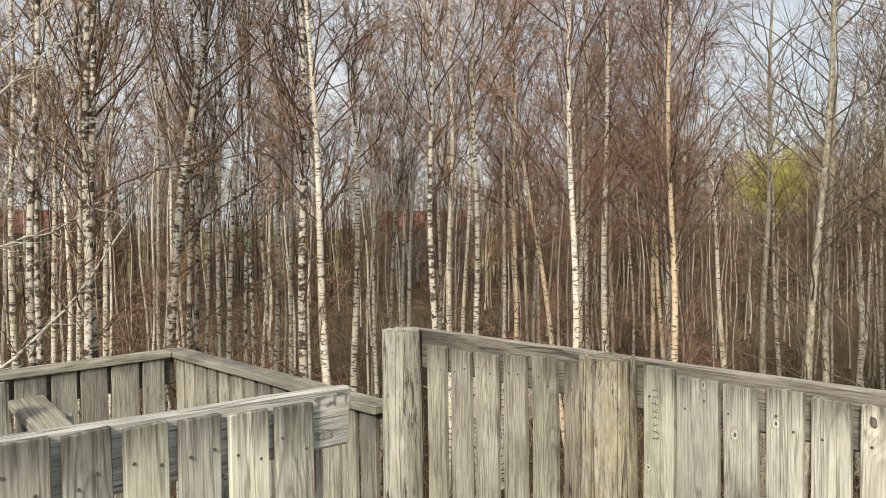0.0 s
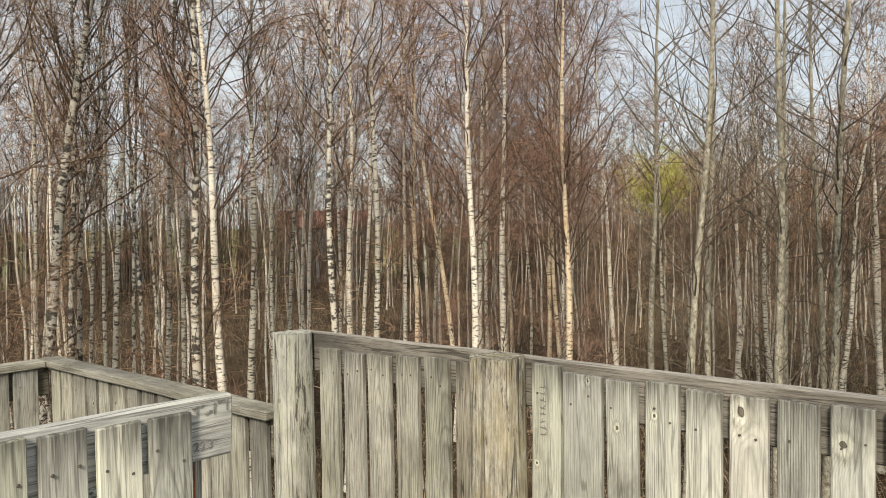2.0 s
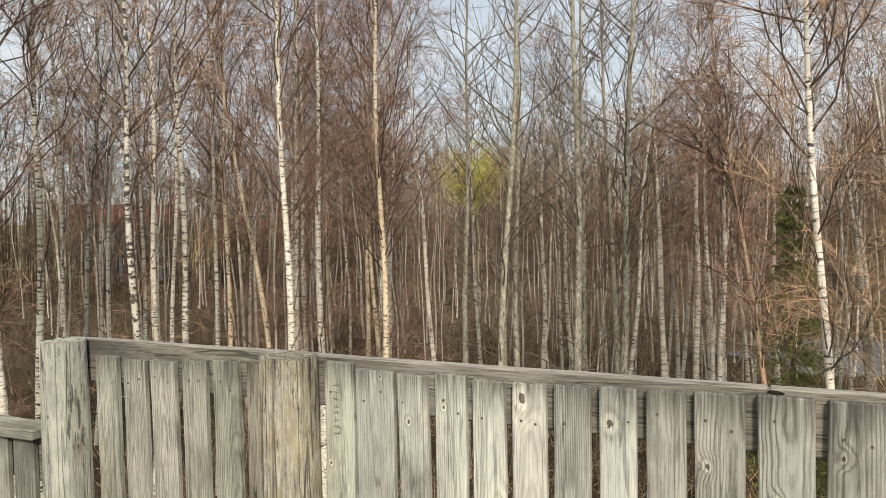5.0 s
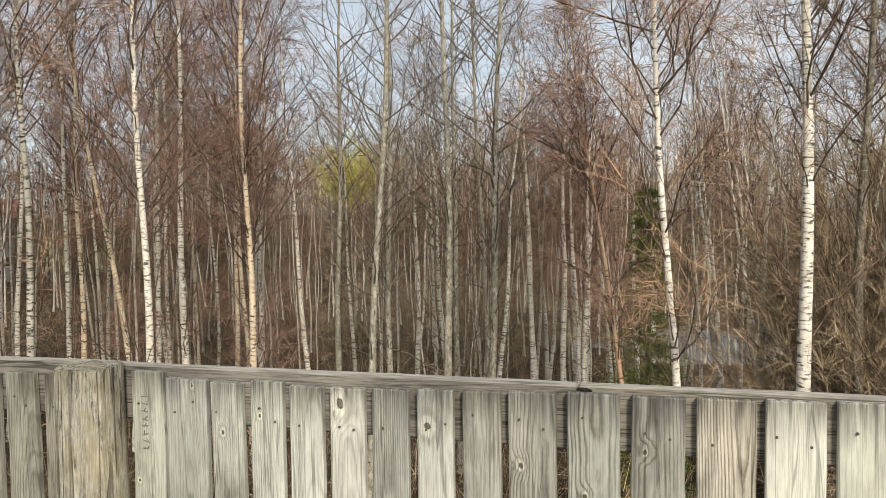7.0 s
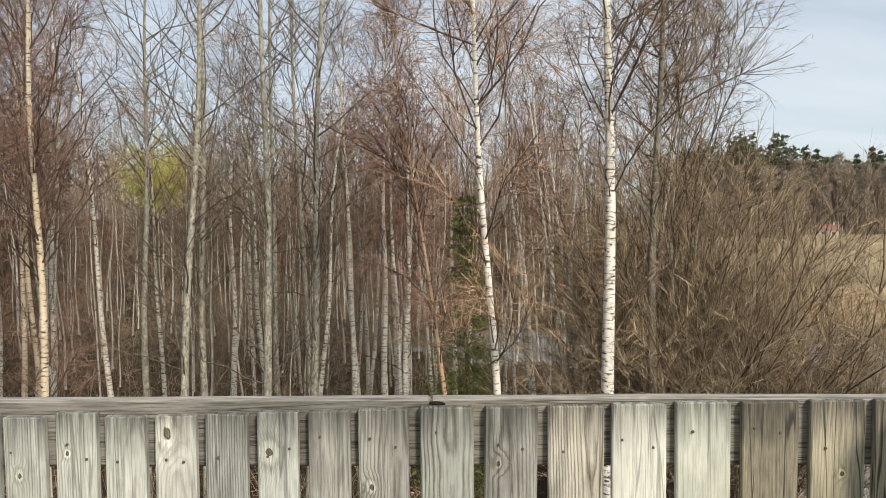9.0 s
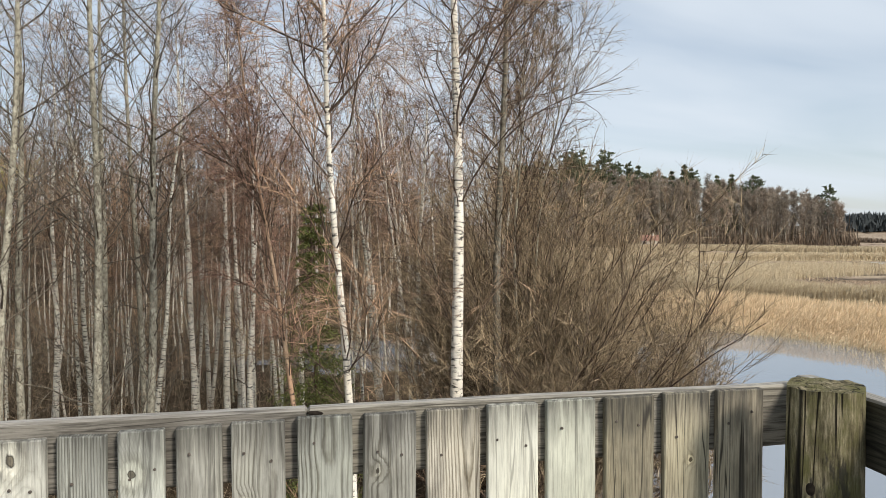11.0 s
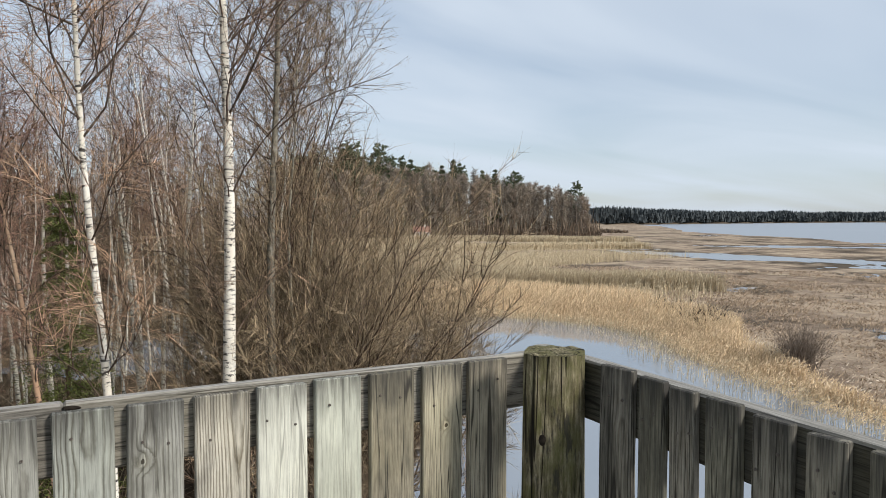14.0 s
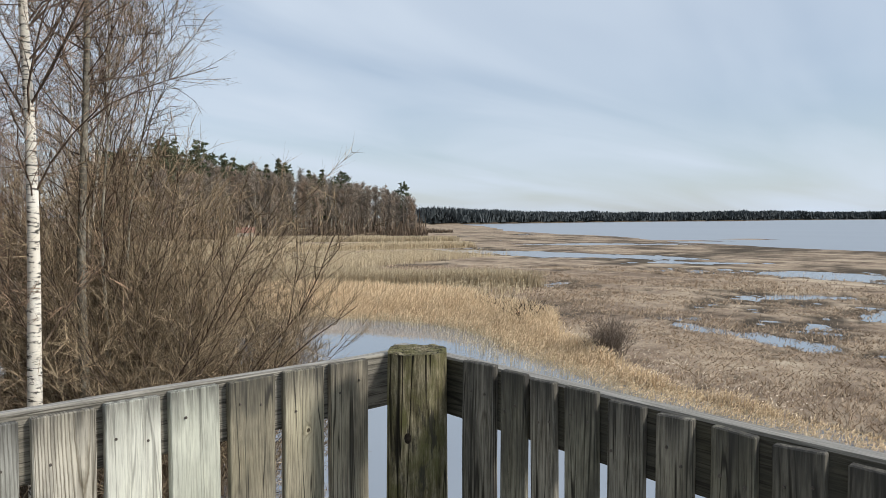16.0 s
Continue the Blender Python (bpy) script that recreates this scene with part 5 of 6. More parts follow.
# willow leaning over the water
rng = np.random.default_rng(24)
def bush(name, label, category, cx, cy, stems, height, reach, lean, twig_mat, sub=10, tw=9, r0=0.03, base_r=0.5, group="", twig_len=0.32, twig_r=0.003, limb_mat=None, loose=1.0):
    st, tw_s = Soup(), Soup()
    az = rng.uniform(0, 6.28, stems)
    d = unit(np.stack([np.cos(az) * reach + lean[0], np.sin(az) * reach + lean[1], np.full(stems, 1.0)], 1) + rng.normal(0, 0.15, (stems, 3)))
    k_ = 7
    L = height * rng.uniform(0.6, 1.15, stems)
    P = np.zeros((stems, k_, 3))
    P[:, 0] = np.stack([rng.normal(0, base_r, stems), rng.normal(0, base_r, stems), np.full(stems, -0.1)], 1)
    for i in range(1, k_):
        d = unit(d + rng.normal(0, 0.22 * loose, (stems, 3)) + np.array([lean[0] * 0.12, lean[1] * 0.12, -0.045 * i * loose]))
        P[:, i] = P[:, i - 1] + d * (L / (k_ - 1))[:, None]
    R = (r0 * L / height)[:, None] * (1 - 0.88 * np.linspace(0, 1, k_))[None]
    st.tubes(P, R, 5)
    m2 = stems * sub
    own = np.repeat(np.arange(stems), sub)
    fi = rng.uniform(0.2, 1.0, m2) * (k_ - 1)
    i0 = np.minimum(fi.astype(int), k_ - 2)
    fr = (fi - i0)[:, None]
    B = P[own, i0] * (1 - fr) + P[own, i0 + 1] * fr
    D = unit(unit(P[own, i0 + 1] - P[own, i0]) + rng.normal(0, 0.42, (m2, 3)) + np.array([0, 0, 0.12]))
    L2 = L[own] * rng.uniform(0.12, 0.36, m2)
    n2 = 4
    P2 = np.zeros((m2, n2, 3))
    P2[:, 0] = B
    for i in range(1, n2):
        D = unit(D + rng.normal(0, 0.14, (m2, 3)) + np.array([0, 0, 0.04]))
        P2[:, i] = P2[:, i - 1] + D * (L2 / (n2 - 1))[:, None]
    st.tubes(P2, (0.002 + 0.0032 * L2)[:, None] * (1 - 0.7 * np.linspace(0, 1, n2))[None], 3)
    own = np.repeat(np.arange(m2), tw)
    m3 = len(own)
    fi = rng.uniform(0.1, 1.0, m3) * (n2 - 1)
    i0 = np.minimum(fi.astype(int), n2 - 2)
    fr = (fi - i0)[:, None]
    B = P2[own, i0] * (1 - fr) + P2[own, i0 + 1] * fr
    D = unit(unit(P2[own, i0 + 1] - P2[own, i0]) + rng.normal(0, 0.4, (m3, 3)) + np.array([0, 0, 0.1]))
    tw_s.blades(B, B + D * (twig_len * rng.uniform(0.4, 1.3, m3))[:, None], twig_r)
    g = float(ground_height(np.array([cx]), np.array([cy]))[0])
    ob = thing(name, label, category, group, at=(cx, cy, max(g, -0.1)))
    cr_ = part("crown", st.mesh("crown", limb_mat or M_LIMB), ob)
    part("twigwork", tw_s.mesh("twigwork", twig_mat), cr_, "fine bare twigs")
    return ob


WILLOW_L = "bushy olive-brown bare willow at the water's edge"
for i, (bx, by, h) in enumerate(((4.8, 11.9, 10.6), (5.0, 12.3, 9.6), (5.1, 14.6, 9.0), (6.4, 18.2, 7.0))):
    ob = tree("willow", WILLOW_L, "tree", "willows on the bank", M_ALDER, M_TWIG_OLIVE, limb_mat=M_LIMB, height=h, r0=0.045, limbs=50, second=10, twigs=13, clear=0.10 if by < 15 else 0.32, up=1.0, spread=0.25, droop=0.02, bend=0.3, twig_len=0.27, twig_r=0.0028, sides=6, flat=True, seg2=3, lsides=4)
    ob.matrix_basis = stand(bx, by, bx + 0.35 + 0.1 * i % 0.3, by - 0.05, 5.0, i * 1.1, 1.0, 0)


def arching_willow(label, cx, cy, stems, height, out, group, sub=22, tw=20, twig_mat=None, base_r=0.45, toward=(0.93, -0.30)):
    """A many-stemmed willow: stems fan up and out, mostly over the water, then level off; side shoots rise from them."""
    st, tw_s = Soup(), Soup()
    twd = np.array([*toward, 0.0])
    th = np.radians(rng.uniform(-9, out, stems))
    sidew = np.array([-toward[1], toward[0], 0.0])
    L = height * np.interp(np.degrees(th), [-9, 0, 25, 60], [0.9, 1.0, 0.96, 0.80]) * rng.uniform(0.75, 1.1, stems)
    d = unit(np.sin(th)[:, None] * twd + np.cos(th)[:, None] * np.array([0, 0, 1.0]) + rng.normal(0, 0.22, stems)[:, None] * sidew)
    k_ = 9
    P = np.zeros((stems, k_, 3))
    P[:, 0] = np.column_stack([rng.normal(0, base_r, (stems, 2)), np.full(stems, -0.15)])
    for i in range(1, k_):
        sag = np.where(i < 7, -0.075, 0.06) * np.clip(np.sin(th) * 2, 0, 1)
        d = unit(d + rng.normal(0, 0.15, (stems, 3)) + np.outer(sag, (0, 0, 1)) + np.outer(np.clip(th, 0, 1) * 0.05, twd))
        P[:, i] = P[:, i - 1] + d * (L / (k_ - 1))[:, None]
        P[:, i, 2] = np.maximum(P[:, i, 2], 0.25)
        over = np.maximum((P[:, i] - P[:, 0]) @ twd - 2.3, 0)
        P[:, i] -= np.outer(over * 0.7, twd)
    R = (0.023 * L / height * rng.uniform(0.5, 1.35, stems))[:, None] * (1 - 0.86 * np.linspace(0, 1, k_))[None]
    st.tubes(P, R, 6)

    def shoots(P0, L0, count, lo, spread, rise, share, n2, sides, rr):
        m_, kk = P0.shape[:2]
        own = np.repeat(np.arange(m_), count)
        fi = rng.uniform(lo, 1.0, len(own)) * (kk - 1)
        i0 = np.minimum(fi.astype(int), kk - 2)
        fr = (fi - i0)[:, None]
        B = P0[own, i0] * (1 - fr) + P0[own, i0 + 1] * fr
        D = unit(unit(P0[own, i0 + 1] - P0[own, i0]) + rng.normal(0, spread, (len(own), 3)) + np.array([0, 0, rise]))
        L2 = L0[own] * rng.uniform(share * 0.5, share, len(own)) * (1.15 - 0.55 * fi / (kk - 1))
        Q = np.zeros((len(own), n2, 3))
        Q[:, 0] = B
        for i in range(1, n2):
            D = unit(D + rng.normal(0, 0.20, (len(own), 3)) + np.array([0, 0, 0.06]))
            Q[:, i] = Q[:, i - 1] + D * (L2 / (n2 - 1))[:, None]
        Rr = (rr + 0.0035 * L2)[:, None] * (1 - 0.75 * np.linspace(0, 1, n2))[None]
        st.tubes(Q, Rr, sides)
        return Q, L2

    Q, L2 = shoots(P, L, sub, 0.36, 0.52, 0.06, 0.25, 5, 3, 0.0022)
    own = np.repeat(np.arange(len(Q)), tw)
    fi = rng.uniform(0.15, 1.0, len(own)) * 4
    i0 = np.minimum(fi.astype(int), 3)
    fr = (fi - i0)[:, None]
    B = Q[own, i0] * (1 - fr) + Q[own, i0 + 1] * fr
    D = unit(unit(Q[own, i0 + 1] - Q[own, i0]) + rng.normal(0, 0.38, (len(own), 3)) + np.array([0, 0, 0.08]))
    tw_s.blades(B, B + D * (0.40 * rng.uniform(0.35, 1.3, len(own)))[:, None], 0.0034)
    gz = float(ground_height(np.array([cx]), np.array([cy]))[0])
    ob = thing("willow", label, "bush", group, at=(cx, cy, max(gz, -0.1)))
    cr_ = part("crown", st.mesh("crown", M_LIMB), ob, "dark arching stems")
    part("twigwork", tw_s.mesh("twigwork", twig_mat or M_TWIG_OLIVE), cr_, "fine bare twigs")
    return ob


ARCH_L = "many-stemmed bare willow arching out over the channel"
for bx, by, n_, hh, out in ((5.0, 11.4, 44, 7.4, 18), (5.3, 11.9, 44, 6.8, 22), (5.6, 12.3, 40, 6.0, 25), (5.8, 11.8, 30, 4.8, 28), (5.5, 13.2, 40, 7.2, 18), (5.8, 13.6, 38, 6.3, 21), (6.2, 12.6, 20, 4.6, 28),
                            (6.0, 14.8, 38, 6.2, 15), (6.6, 14.3, 30, 5.4, 17), (6.2, 16.2, 34, 6.0, 12), (6.8, 15.8, 28, 5.0, 14), (6.2, 17.2, 28, 6.4, 10)):
    arching_willow(ARCH_L, bx, by, n_, hh, out, "willow thicket")
gw = tree("willow", "yellow-green budding willow deep in the wood", "tree", "", M_ALDER, M_TWIG_GREEN, limb_mat=M_TWIG_GREEN, height=7.5, r0=0.08, limbs=50, second=9, twigs=14, clear=0.80, up=0.5, spread=0.40, droop=0.0, twig_r=0.02, twig_len=0.45, flat=True, low_limbs=0)
gw.matrix_basis = stand(-12.7, 35.5)
bush("marsh_bush", "round leafless grey-brown bush on the marsh", "bush", 29.6, 19.5, 260, 1.75, 0.30, (0, 0), M_TWIG_MARSH, 6, 5, 0.012, 0.30, twig_r=0.0055, twig_len=0.18, limb_mat=M_TWIG_MARSH, loose=0.35)

for i, (bx, by, hh) in enumerate(((33.6, 27.6, 1.3), (34.3, 28.9, 1.3), (35.2, 30.8, 1.25), (36.4, 33.0, 1.1), (37.8, 35.4, 1.0), (33.9, 28.3, 1.2))):
    bush("tussock", "dark brown dead tussock at the edge of the reeds", "grass", bx, by, 90, hh, 0.35, (0, 0), M_TWIG_DEEP, 4, 6, 0.016, 0.45, "tussocks by the reeds", 0.25, 0.022, loose=0.6)


# ---------------------------------------------------------------- conifers
def conifer(height, r0, whorls, needle_w, top=1.0, low=0.1, spruce=True, dense=20):
    tr, ne = Soup(), Soup()
    t = np.linspace(0, 1, 8)
    tr.tubes(np.column_stack([0.05 * np.sin(t * 5), 0.05 * np.cos(t * 4), t * height])[None], (r0 * (1 - 0.9 * t) + 0.01)[None], 6)
    for w in range(whorls):
        q = low + (1 - low) * (w + rng.uniform(0, 0.8)) / whorls
        if q > 0.99:
            continue
        n_ = 7
        az = rng.uniform(0, 6.28, n_)
        if spruce:
            L = height * 0.16 * (1 - q) ** 0.75 + 0.15
            dz = -0.25
        else:
            L = height * 0.15 * math.sin(min(1, (1 - q) / (1 - low) + 0.15) * 2.6) + 0.25
            dz = 0.3
        for a_ in az:
            Lq = L * rng.uniform(0.6, 1.15)
            d = unit(np.array([math.cos(a_), math.sin(a_), dz + rng.normal(0, 0.15)]))
            b = np.array([0, 0, q * height])
            m_ = dense
            s = rng.uniform(0.15 if spruce else 0.45, 1.0, m_)
            p = b + d * (s * Lq)[:, None] + rng.normal(0, 0.06 * Lq, (m_, 3))
            dd = unit(d * 0.7 + rng.normal(0, 0.6, (m_, 3)))
            ne.blades(p, p + dd * (needle_w * (7.0 if needle_w < 0.02 else 3.0) * rng.uniform(0.6, 1.2, m_))[:, None], needle_w)
    return tr, ne


def conifer_thing(name, label, group, needles, **kw):
    tr, ne = conifer(**kw)
    ob = thing(name, label, "tree", group)
    part("trunk", tr.mesh("trunk", M_PINE_BARK, True), ob)
    part("crown", ne.mesh("crown", needles), ob, "dark green needles")
    return ob


sp = conifer_thing("spruce", "small dark green spruce among the birches", GROVE, M_NEEDLE, height=6.6, r0=0.06, whorls=56, needle_w=0.011, low=0.08, dense=48)
sp.matrix_basis = stand(1.65, 12.4)

# headland wood
rng = np.random.default_rng(21)
HEAD = "trees of the far headland wood"
PINES = [conifer_thing("pine", "tall pine on the far headland", HEAD, M_PINE_NEEDLE, height=26 + i, r0=0.2, whorls=14, needle_w=0.26, low=0.48, spruce=False) for i in range(2)]
PINES += [conifer_thing("spruce", "dark spruce on the far headland", HEAD, M_PINE_NEEDLE, height=24 + i, r0=0.2, whorls=20, needle_w=0.26, low=0.15) for i in range(2)]
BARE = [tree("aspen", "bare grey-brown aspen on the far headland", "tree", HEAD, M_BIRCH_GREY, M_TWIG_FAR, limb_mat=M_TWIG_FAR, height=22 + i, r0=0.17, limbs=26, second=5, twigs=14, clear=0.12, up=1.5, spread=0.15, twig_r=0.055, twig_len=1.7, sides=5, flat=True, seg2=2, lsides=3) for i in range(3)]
HK = PINES + BARE
placed = 0
while placed < 380:
    u, v = rng.uniform(0, 1), rng.uniform(0, 1) ** 2.2
    # the near edge runs from the cottage to the tip
    ex, ey = 58 + u * 101, 202 - u * 18
    bx, by = ex + v * 22, ey + v * 52
    if u > 0.9 and v > 0.5:
        continue
    pine = rng.uniform() < np.interp(u, [0.0, 0.45, 0.8, 1.0], [0.50, 0.30, 0.14, 0.0]) * (1.0 if v > 0.10 else 0.12)
    ki = (rng.integers(2, 4) if rng.uniform() < 0.65 else rng.integers(0, 2)) if pine else 4 + rng.integers(0, 3)
    if placed < 7:
        ki = placed
    sz = rng.uniform(0.92, 1.12) * (1.0 - 0.36 * u ** 3) * (0.96 if pine else 1.0 if v > 0.12 else 0.86)
    m = Matrix.Translation((bx, by, max(0.1, float(ground_height(np.array([bx]), np.array([by]))[0])) - 0.1)) @ Matrix.Rotation(rng.uniform(0, 6.28), 4, "Z") @ Matrix.Scale(sz, 4)
    if placed < 7:
        HK[ki].matrix_basis = m
    else:
        copy_thing(HK[ki], m)
    placed += 1

# brush along the headland's foot, hiding the bases of the stems
brush = Soup()
n = 15000
u, v = rng.uniform(0, 1.04, n), rng.uniform(0, 1, n) ** 1.6
bx, by = 57 + u * 101 + v * 22, 200 - u * 18 + v * 40
hb = rng.gamma(2.2, 1.35, n) * (1.0 - 0.35 * u) + 0.6
c0 = np.stack([bx, by, np.maximum(ground_height(bx, by), 0.0) - 0.1 + rng.uniform(0, 0.6, n) * hb], 1)
brush.blades(c0, c0 + np.column_stack([rng.normal(0, 0.5, (n, 2)), hb * 0.7 + 0.4]), 0.16)
tagged(new("headland_brush", brush.mesh("headland_brush", M_TWIG_BRUSH)), "brown leafless brush at the foot of the headland wood", "brush", kind="stuff")

# low brush on the open marsh past the headland
marsh_brush = Soup()
n = 900
u, v = rng.uniform(-1, 1, n), rng.normal(0, 0.35, n)
bx, by = 199 + 6.5 * u + 2 * v, 221 - 6.0 * u + 2 * v
c0 = np.stack([bx, by, np.maximum(ground_height(bx, by), 0.0) + rng.uniform(-0.1, 0.8, n)], 1)
marsh_brush.blades(c0, c0 + np.column_stack([rng.normal(0, 0.4, (n, 2)), rng.uniform(0.6, 1.7, n) * (1.1 - 0.6 * u * u)]), 0.12)
tagged(new("marsh_brush", marsh_brush.mesh("marsh_brush", M_TWIG_BRUSH)), "low dark brush on the marsh beyond the headland", "brush", kind="stuff")

# far shore: thousands of crowns, distance haze mixed into their colour
rng = np.random.default_rng(22)
far = Soup()
n = 70000
bear = rng.uniform(38, 112, n)
edge = far_edge(bear)
rr = edge * rng.uniform(1.005, 1.07, n)
tall = np.interp(bear, [38, 46, 50, 60, 74, 112], [1.0, 0.95, 0.85, 1.0, 1.6, 1.6]) * (1 + 0.10 * wavy(rr * np.sin(np.radians(bear)), rr * np.cos(np.radians(bear)), 26.0, 20))
h = rng.uniform(10.0, 14.5, n) * tall
b = np.radians(bear)
z = 1.2 + 0.75 * h * rng.uniform(0, 1, n)
c0 = np.stack([rr * np.sin(b), rr * np.cos(b), z], 1)
w = rng.uniform(0.7, 1.6, n) * np.interp(edge, [600, 2500], [0.8, 2.4])
far.blades(c0, c0 + np.column_stack([rng.normal(0, 0.8, (n, 2)), np.minimum(h + 1.4 - z, 6.0 * tall)]), w)
tagged(new("far_woods", far.mesh("far_woods", M_FAR_WOOD)), "dark conifer woods along the far lake shore, distance haze in their colour", "woods", kind="stuff")

# wood behind the grove, closing the view; its gloom is in the dark twig colour
back = Soup()
n = 3000
bear = np.radians(rng.uniform(-100, 14, n))
rr = rng.uniform(58, 74, n) + np.where((np.degrees(bear) < -36) & (rng.uniform(size=n) < 0.4), 60, 0)
bx, by = rr * np.sin(bear), rr * np.cos(bear)
h = rng.uniform(6, 15, n)
c0 = np.stack([bx, by, ground_height(bx, by) - 0.1], 1)
tipp = c0 + np.column_stack([rng.normal(0, 0.7, (n, 2)), h])
back.spikes(c0, tipp, 0.07)
for j in range(34):
    s = rng.uniform(0.15, 1.0, n)[:, None]
    p = c0 + (tipp - c0) * s
    d = unit(rng.normal(0, 0.6, (n, 3)) + np.array([0, 0, 0.6]))
    back.blades(p, p + d * (rng.uniform(0.5, 2.0, n) * (1.2 - 0.7 * s[:, 0]))[:, None], 0.022)
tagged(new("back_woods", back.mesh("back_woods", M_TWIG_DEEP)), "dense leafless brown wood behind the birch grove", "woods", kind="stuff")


# ---------------------------------------------------------------- reeds and sedge
def reeds(name, label, x, y, hmin, hmax, width, mat, grow_by=1.0):
    n_ = len(x)
    so = Soup()
    z = np.maximum(ground_height(x, y), -0.12)
    b = np.stack([x, y, z - 0.05], 1)
    hh = rng.uniform(hmin, hmax, n_) * grow_by
    t_ = b + np.column_stack([rng.normal(0.06, 0.12, n_) * hh, rng.normal(0.0, 0.12, n_) * hh, hh])
    so.blades(b, t_, width)
    # drooping plume
    so.blades(t_ - np.array([0, 0, 0.28]) * hh[:, None] * 0.5, t_ + np.column_stack([rng.normal(0.1, 0.07, n_), rng.normal(0, 0.07, n_), rng.uniform(-0.08, 0.08, n_)]), width * 1.15)
    return tagged(new(name, so.mesh(name, mat)), label, "reeds", kind="stuff")


n = 420000
x = rng.uniform(17, 46, n)
y = rng.uniform(2, 58, n)
d = channel(x, y)
ms = marsh_side(x, y)
patchy = wavy(x, y, 5.0, 44)
belt = np.interp(y, [2, 14, 20, 26, 33, 40, 75], [1.0, 1.4, 1.9, 2.6, 4.0, 6.5, 10.0])
keep = (ms > 0.5) & (d > -0.8) & (d < belt * (1 + 0.3 * patchy)) & (rng.uniform(size=n) < np.interp(d, [-0.8, 0.0, 3, 14], [0.22, 1.0, 0.9, 0.35]))
reeds("reed_bed", "dense belt of tall straw-coloured reeds along the channel", x[keep], y[keep], 0.9, 1.75, 0.014, M_REED,
      np.interp(y[keep], [2, 14, 20, 29], [0.30, 0.42, 0.68, 1.0]) * np.interp(d[keep], [-0.8, 0.4, 2.5, 5], [0.35, 0.6, 0.95, 1.1]))

stub = (ms > 0.5) & (d > -3.2) & (d < -0.5) & (y > 8) & (rng.uniform(size=n) < np.interp(d, [-3.2, -0.5], [0.015, 0.22]))
reeds("reed_stubble", "sparse reed stalks standing in the shallow channel", x[stub], y[stub], 0.35, 0.8, 0.011, M_REED)

plume = (ms > 0.5) & (d > 0.2) & (d < 5.0) & (y > 9) & (y < 36) & (rng.uniform(size=n) < np.interp(d, [0.2, 1.2, 5.0], [0.02, 0.05, 0.008]))
so = Soup()
px_, py_ = x[plume], y[plume]
b = np.stack([px_, py_, ground_height(px_, py_) + rng.uniform(0.15, 0.6, len(px_)) * np.interp(py_, [9, 30], [0.5, 1.5])], 1)
so.blades(b, b + np.column_stack([rng.normal(0.08, 0.06, len(px_)), rng.normal(0, 0.06, len(px_)), rng.normal(0.02, 0.05, len(px_))]), 0.022)
tagged(new("reed_plumes", so.mesh("reed_plumes", M_PLUME)), "pale fluffy seed heads caught among the reeds", "reeds", kind="stuff")

n = 200000
r = rng.uniform(45, 190, n)
bear = np.radians(rng.uniform(12, 62, n))
x, y = r * np.sin(bear), r * np.cos(bear)
pat = wavy(x, y, 14.0, 46, stretch=(2.0, 0.8))
dens = smooth(pat, 0.0, 0.5) * (1 - smooth(np.degrees(bear), 42, 52)) * smooth(r, 55, 66) * (1 - smooth(r, 100, 150)) + 0.9 * (1 - smooth(np.degrees(bear), 24, 34))
keep = (rng.uniform(size=n) < dens) & (ground_height(x, y) > 0.02) & (channel(x, y) > 6)
reeds("reed_patches", "thinner pale reed stands across the marsh", x[keep], y[keep], 0.6, 1.35, 0.032, M_REED)

# a second belt beyond a wet hollow, and pale stands far out
for (p, q, n, depth, hmin, hmax, wd) in (((32, 65), (54, 42.5), 26000, 7.0, 1.0, 1.7, 0.024), ((62, 118), (114, 111), 22000, 9.0, 0.9, 1.5, 0.05), ((84, 172), (138, 139), 20000, 16.0, 0.9, 1.6, 0.07)):
    u, v = rng.uniform(0, 1, n), rng.uniform(0, 1, n)
    x, y = p[0] + u * (q[0] - p[0]) + v * depth * 0.66, p[1] + u * (q[1] - p[1]) + v * depth * 0.75
    edge_ = 0.25 + 0.5 * wavy(x, y, 3.0, 18)
    keep = (v > 0.12 * edge_) & (v < (1.0 - u ** 6) * (0.75 + 0.5 * edge_)) & (ground_height(x, y) > 0.0)
    reeds("reed_belt", "belt of straw-coloured reeds across the marsh", x[keep], y[keep], hmin, hmax, wd, M_REED)

n = 190000
r = 14 + 85 * rng.uniform(size=n) ** 1.25
bear = np.radians(rng.uniform(25, 100, n))
x, y = r * np.sin(bear), r * np.cos(bear)
z = ground_height(x, y)
wet_ = (z > -0.2) & (rng.uniform(size=n) < 0.45)
keep = ((z > -0.03) | wet_) & (marsh_side(x, y) > 0.5) & (channel(x, y) > 0.2) & (rng.uniform(size=n) < 0.12 + 0.88 * smooth(wavy(x, y, 4.5, 10, stretch=(0.8, 1.5)), -0.4, 0.5))
x, y, z, r = x[keep], y[keep], np.maximum(z[keep], -0.03), r[keep]
so = Soup()
b = np.stack([x, y, z - 0.02], 1)
tuft = rng.uniform(0.06, 0.26, len(x)) * (0.75 + 0.5 * smooth(wavy(x, y, 4.0, 30), -0.2, 0.6))
so.blades(b, b + np.column_stack([rng.normal(0.08, 0.14, len(x)), rng.normal(0, 0.14, len(x)), tuft]), 0.008 + 0.0005 * r)
tagged(new("sedge", so.mesh("sedge", M_TUSSOCK)), "flattened dead brown sedge on the marsh", "grass", kind="stuff")


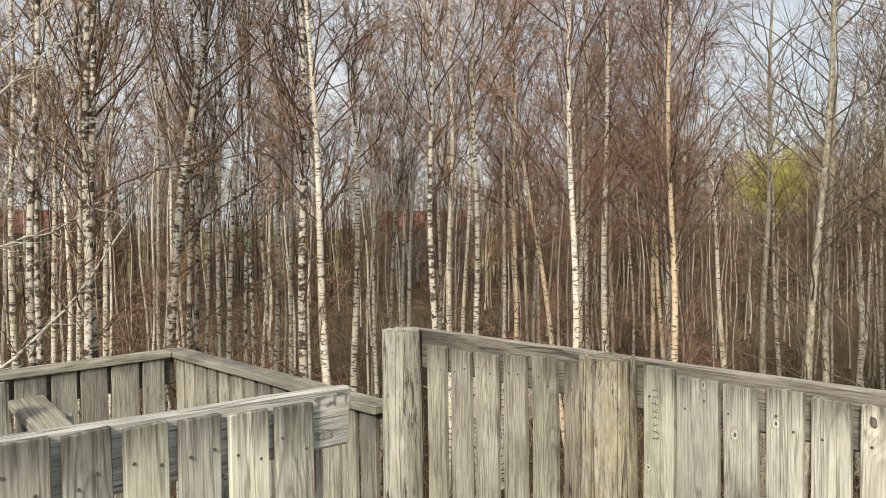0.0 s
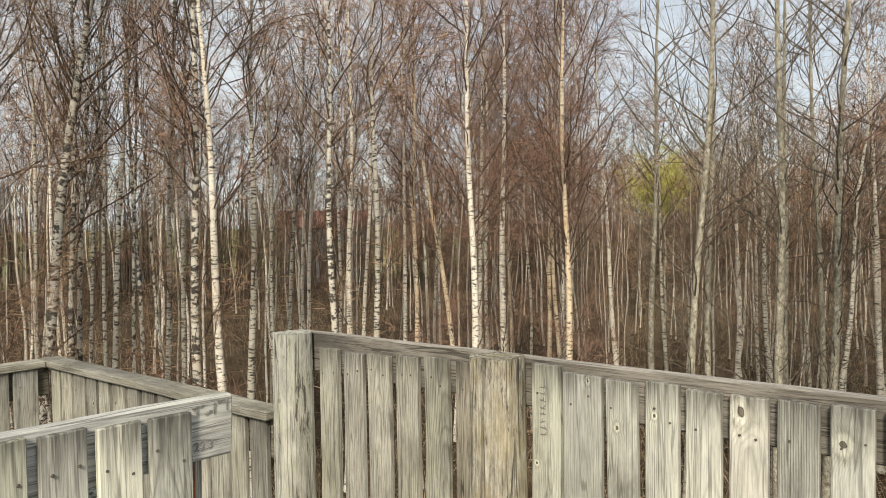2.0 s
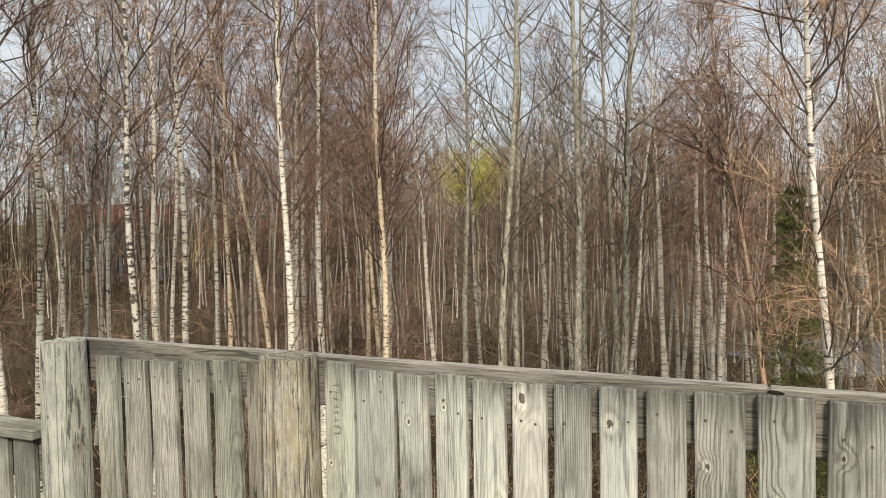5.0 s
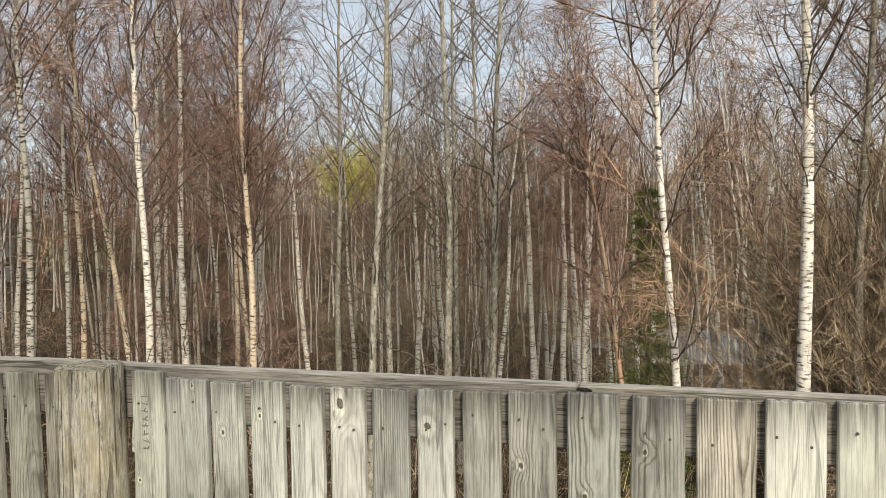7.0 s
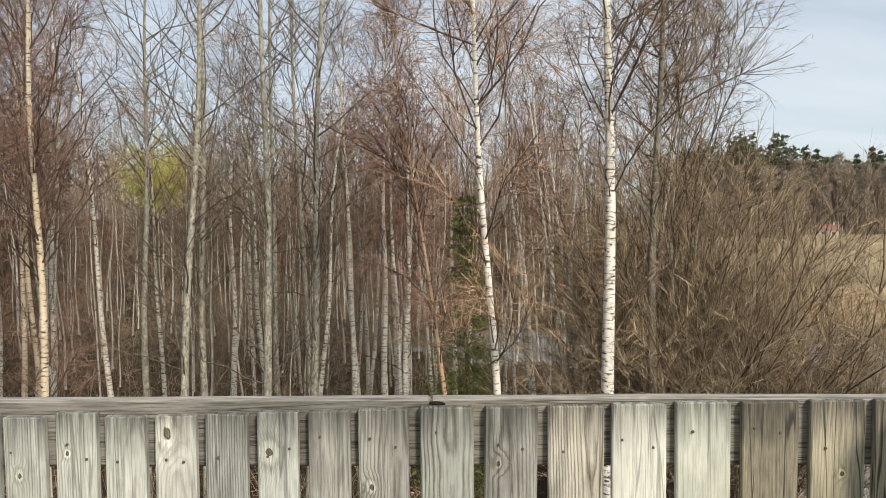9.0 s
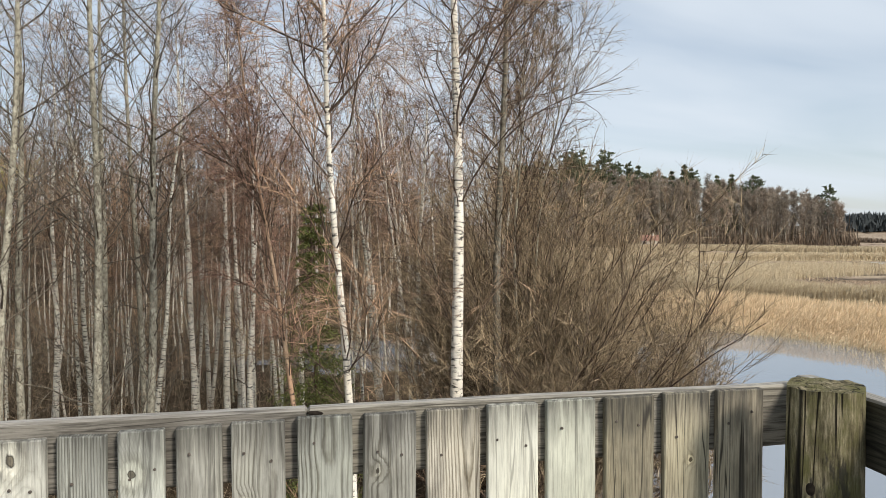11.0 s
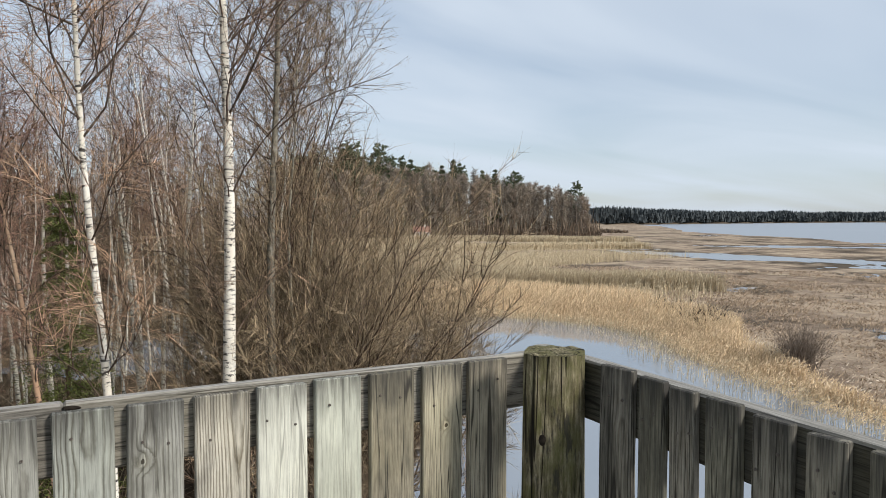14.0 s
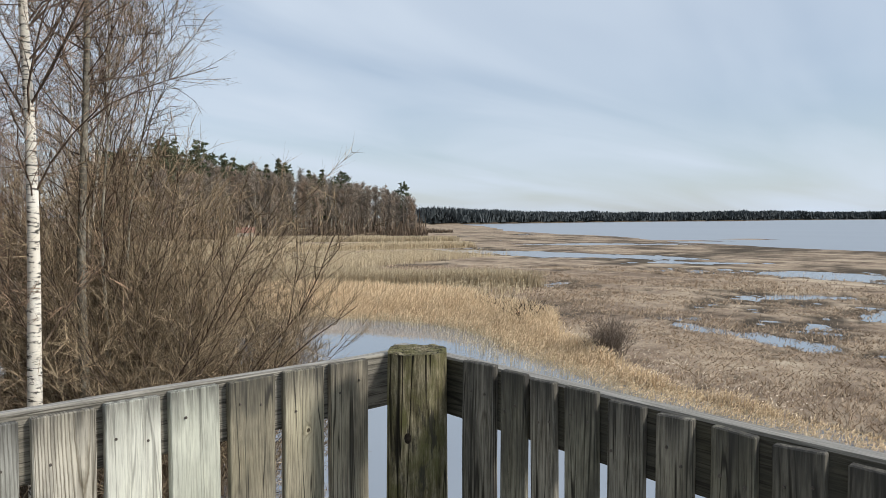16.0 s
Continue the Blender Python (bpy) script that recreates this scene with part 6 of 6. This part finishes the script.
# ---------------------------------------------------------------- houses and boat
def house(label, x, y, z, turn, w, d, wall_h, roof_h, wall_mat, windows):
    ob = thing("cottage", label, "house", at=(x, y, z))
    ob.rotation_euler.z = radians(turn)
    part("wall", bm_mesh("wall", box_bm(-w / 2, w / 2, -d / 2, d / 2, -0.3, wall_h, 0.02), wall_mat), ob)
    bm = bmesh.new()
    o = 0.35
    v = [bm.verts.new(p) for p in ((-w / 2 - o, -d / 2 - o, wall_h - 0.1), (w / 2 + o, -d / 2 - o, wall_h - 0.1), (w / 2 + o, d / 2 + o, wall_h - 0.1), (-w / 2 - o, d / 2 + o, wall_h - 0.1), (-w / 2 - o, 0, wall_h + roof_h), (w / 2 + o, 0, wall_h + roof_h))]
    for f in ((0, 1, 5, 4), (2, 3, 4, 5), (0, 4, 3), (1, 2, 5), (3, 2, 1, 0)):
        bm.faces.new([v[i] for i in f])
    part("roof", bm_mesh("roof", bm, M_ROOF), ob, "red pitched roof")
    part("chimney", bm_mesh("chimney", box_bm(w * 0.15, w * 0.15 + 0.5, -0.25, 0.25, wall_h + roof_h * 0.5, wall_h + roof_h + 0.5, 0.02), wall_mat), ob)
    for i in range(windows):
        cx = -w / 2 + w * (i + 0.5) / windows
        win = part("window", bm_mesh("window", box_bm(cx - 0.5, cx + 0.5, -d / 2 - 0.03, -d / 2 + 0.02, 1.0, 2.0, 0.01), M_WHITE), ob, "white-framed window")
        part("pane", bm_mesh("pane", box_bm(cx - 0.41, cx + 0.41, -d / 2 - 0.045, -d / 2 - 0.034, 1.09, 1.91, 0.0), M_GLASS), win)
    return ob


house("small pale cottage with a red roof on the headland shore", 94, 178, 0.3, -28, 4.2, 4.0, 2.2, 1.4, M_WALL_PALE, 2)
house("grey house with a red roof behind the wood", -56.4, 52.4, 1.3, 47.7, 9, 7, 5.4, 1.7, M_WALL_GREY, 3)
house("low dark shed with a white-framed window behind the wood", -68, 37.5, 1.2, 60, 6.5, 4, 2.7, 0.7, M_WALL_GREY, 2)
house("brown red-roofed house across the field", -86, 21, 1.4, 76, 10, 7, 5.2, 2.4, M_WALL_GREY, 3)


def rowing_boat(x, y, z, turn):
    ob = thing("rowing_boat", "white upturned rowing boat on the bank among the trees", "boat", at=(x, y, z))
    ob.rotation_euler = (0, 0, radians(turn))
    L, B, H = 4.2, 1.4, 0.5
    bm = bmesh.new()
    rows = []
    for i in range(13):
        u = i / 12
        half = B / 2 * (math.sin(math.pi * (0.12 + 0.80 * u)) ** 0.7)
        rows.append([bm.verts.new(((u - 0.5) * L, half * math.cos(a_), H * (math.sin(a_) ** 0.8) * (0.85 + 0.15 * math.sin(math.pi * u)))) for a_ in np.linspace(0.0, math.pi, 11)])
    for r0_, r1_ in zip(rows[:-1], rows[1:]):
        for i in range(10):
            bm.faces.new((r0_[i], r0_[i + 1], r1_[i + 1], r1_[i]))
    bm.faces.new(rows[0]); bm.faces.new(list(reversed(rows[-1])))
    part("hull", bm_mesh("hull", bm, M_WHITE, True), ob)
    part("keel", bm_mesh("keel", box_bm(-L * 0.42, L * 0.45, -0.025, 0.025, H * 0.95, H + 0.05, 0.008), M_WHITE), ob)
    return ob


rowing_boat(7.5, 32.0, 0.36, 120)


def jetty(x, y, turn):
    ob = thing("jetty", "small dark plank jetty standing in the channel", "jetty", at=(x, y, 0))
    ob.rotation_euler.z = radians(turn)
    for i in range(7):
        beam(ob, "plank", -0.75, 0.75, -0.6 + i * 0.17, -0.6 + i * 0.17 + 0.15, 0.62, 0.66, M_RAIL_X, 600 + i)
    for px_ in (-0.65, 0.65):
        for py_ in (-0.5, 0.45):
            beam(ob, "post", px_ - 0.05, px_ + 0.05, py_ - 0.05, py_ + 0.05, -0.6, 0.617, M_RAIL_Y, 620)


jetty(11.3, 32.6, 15)
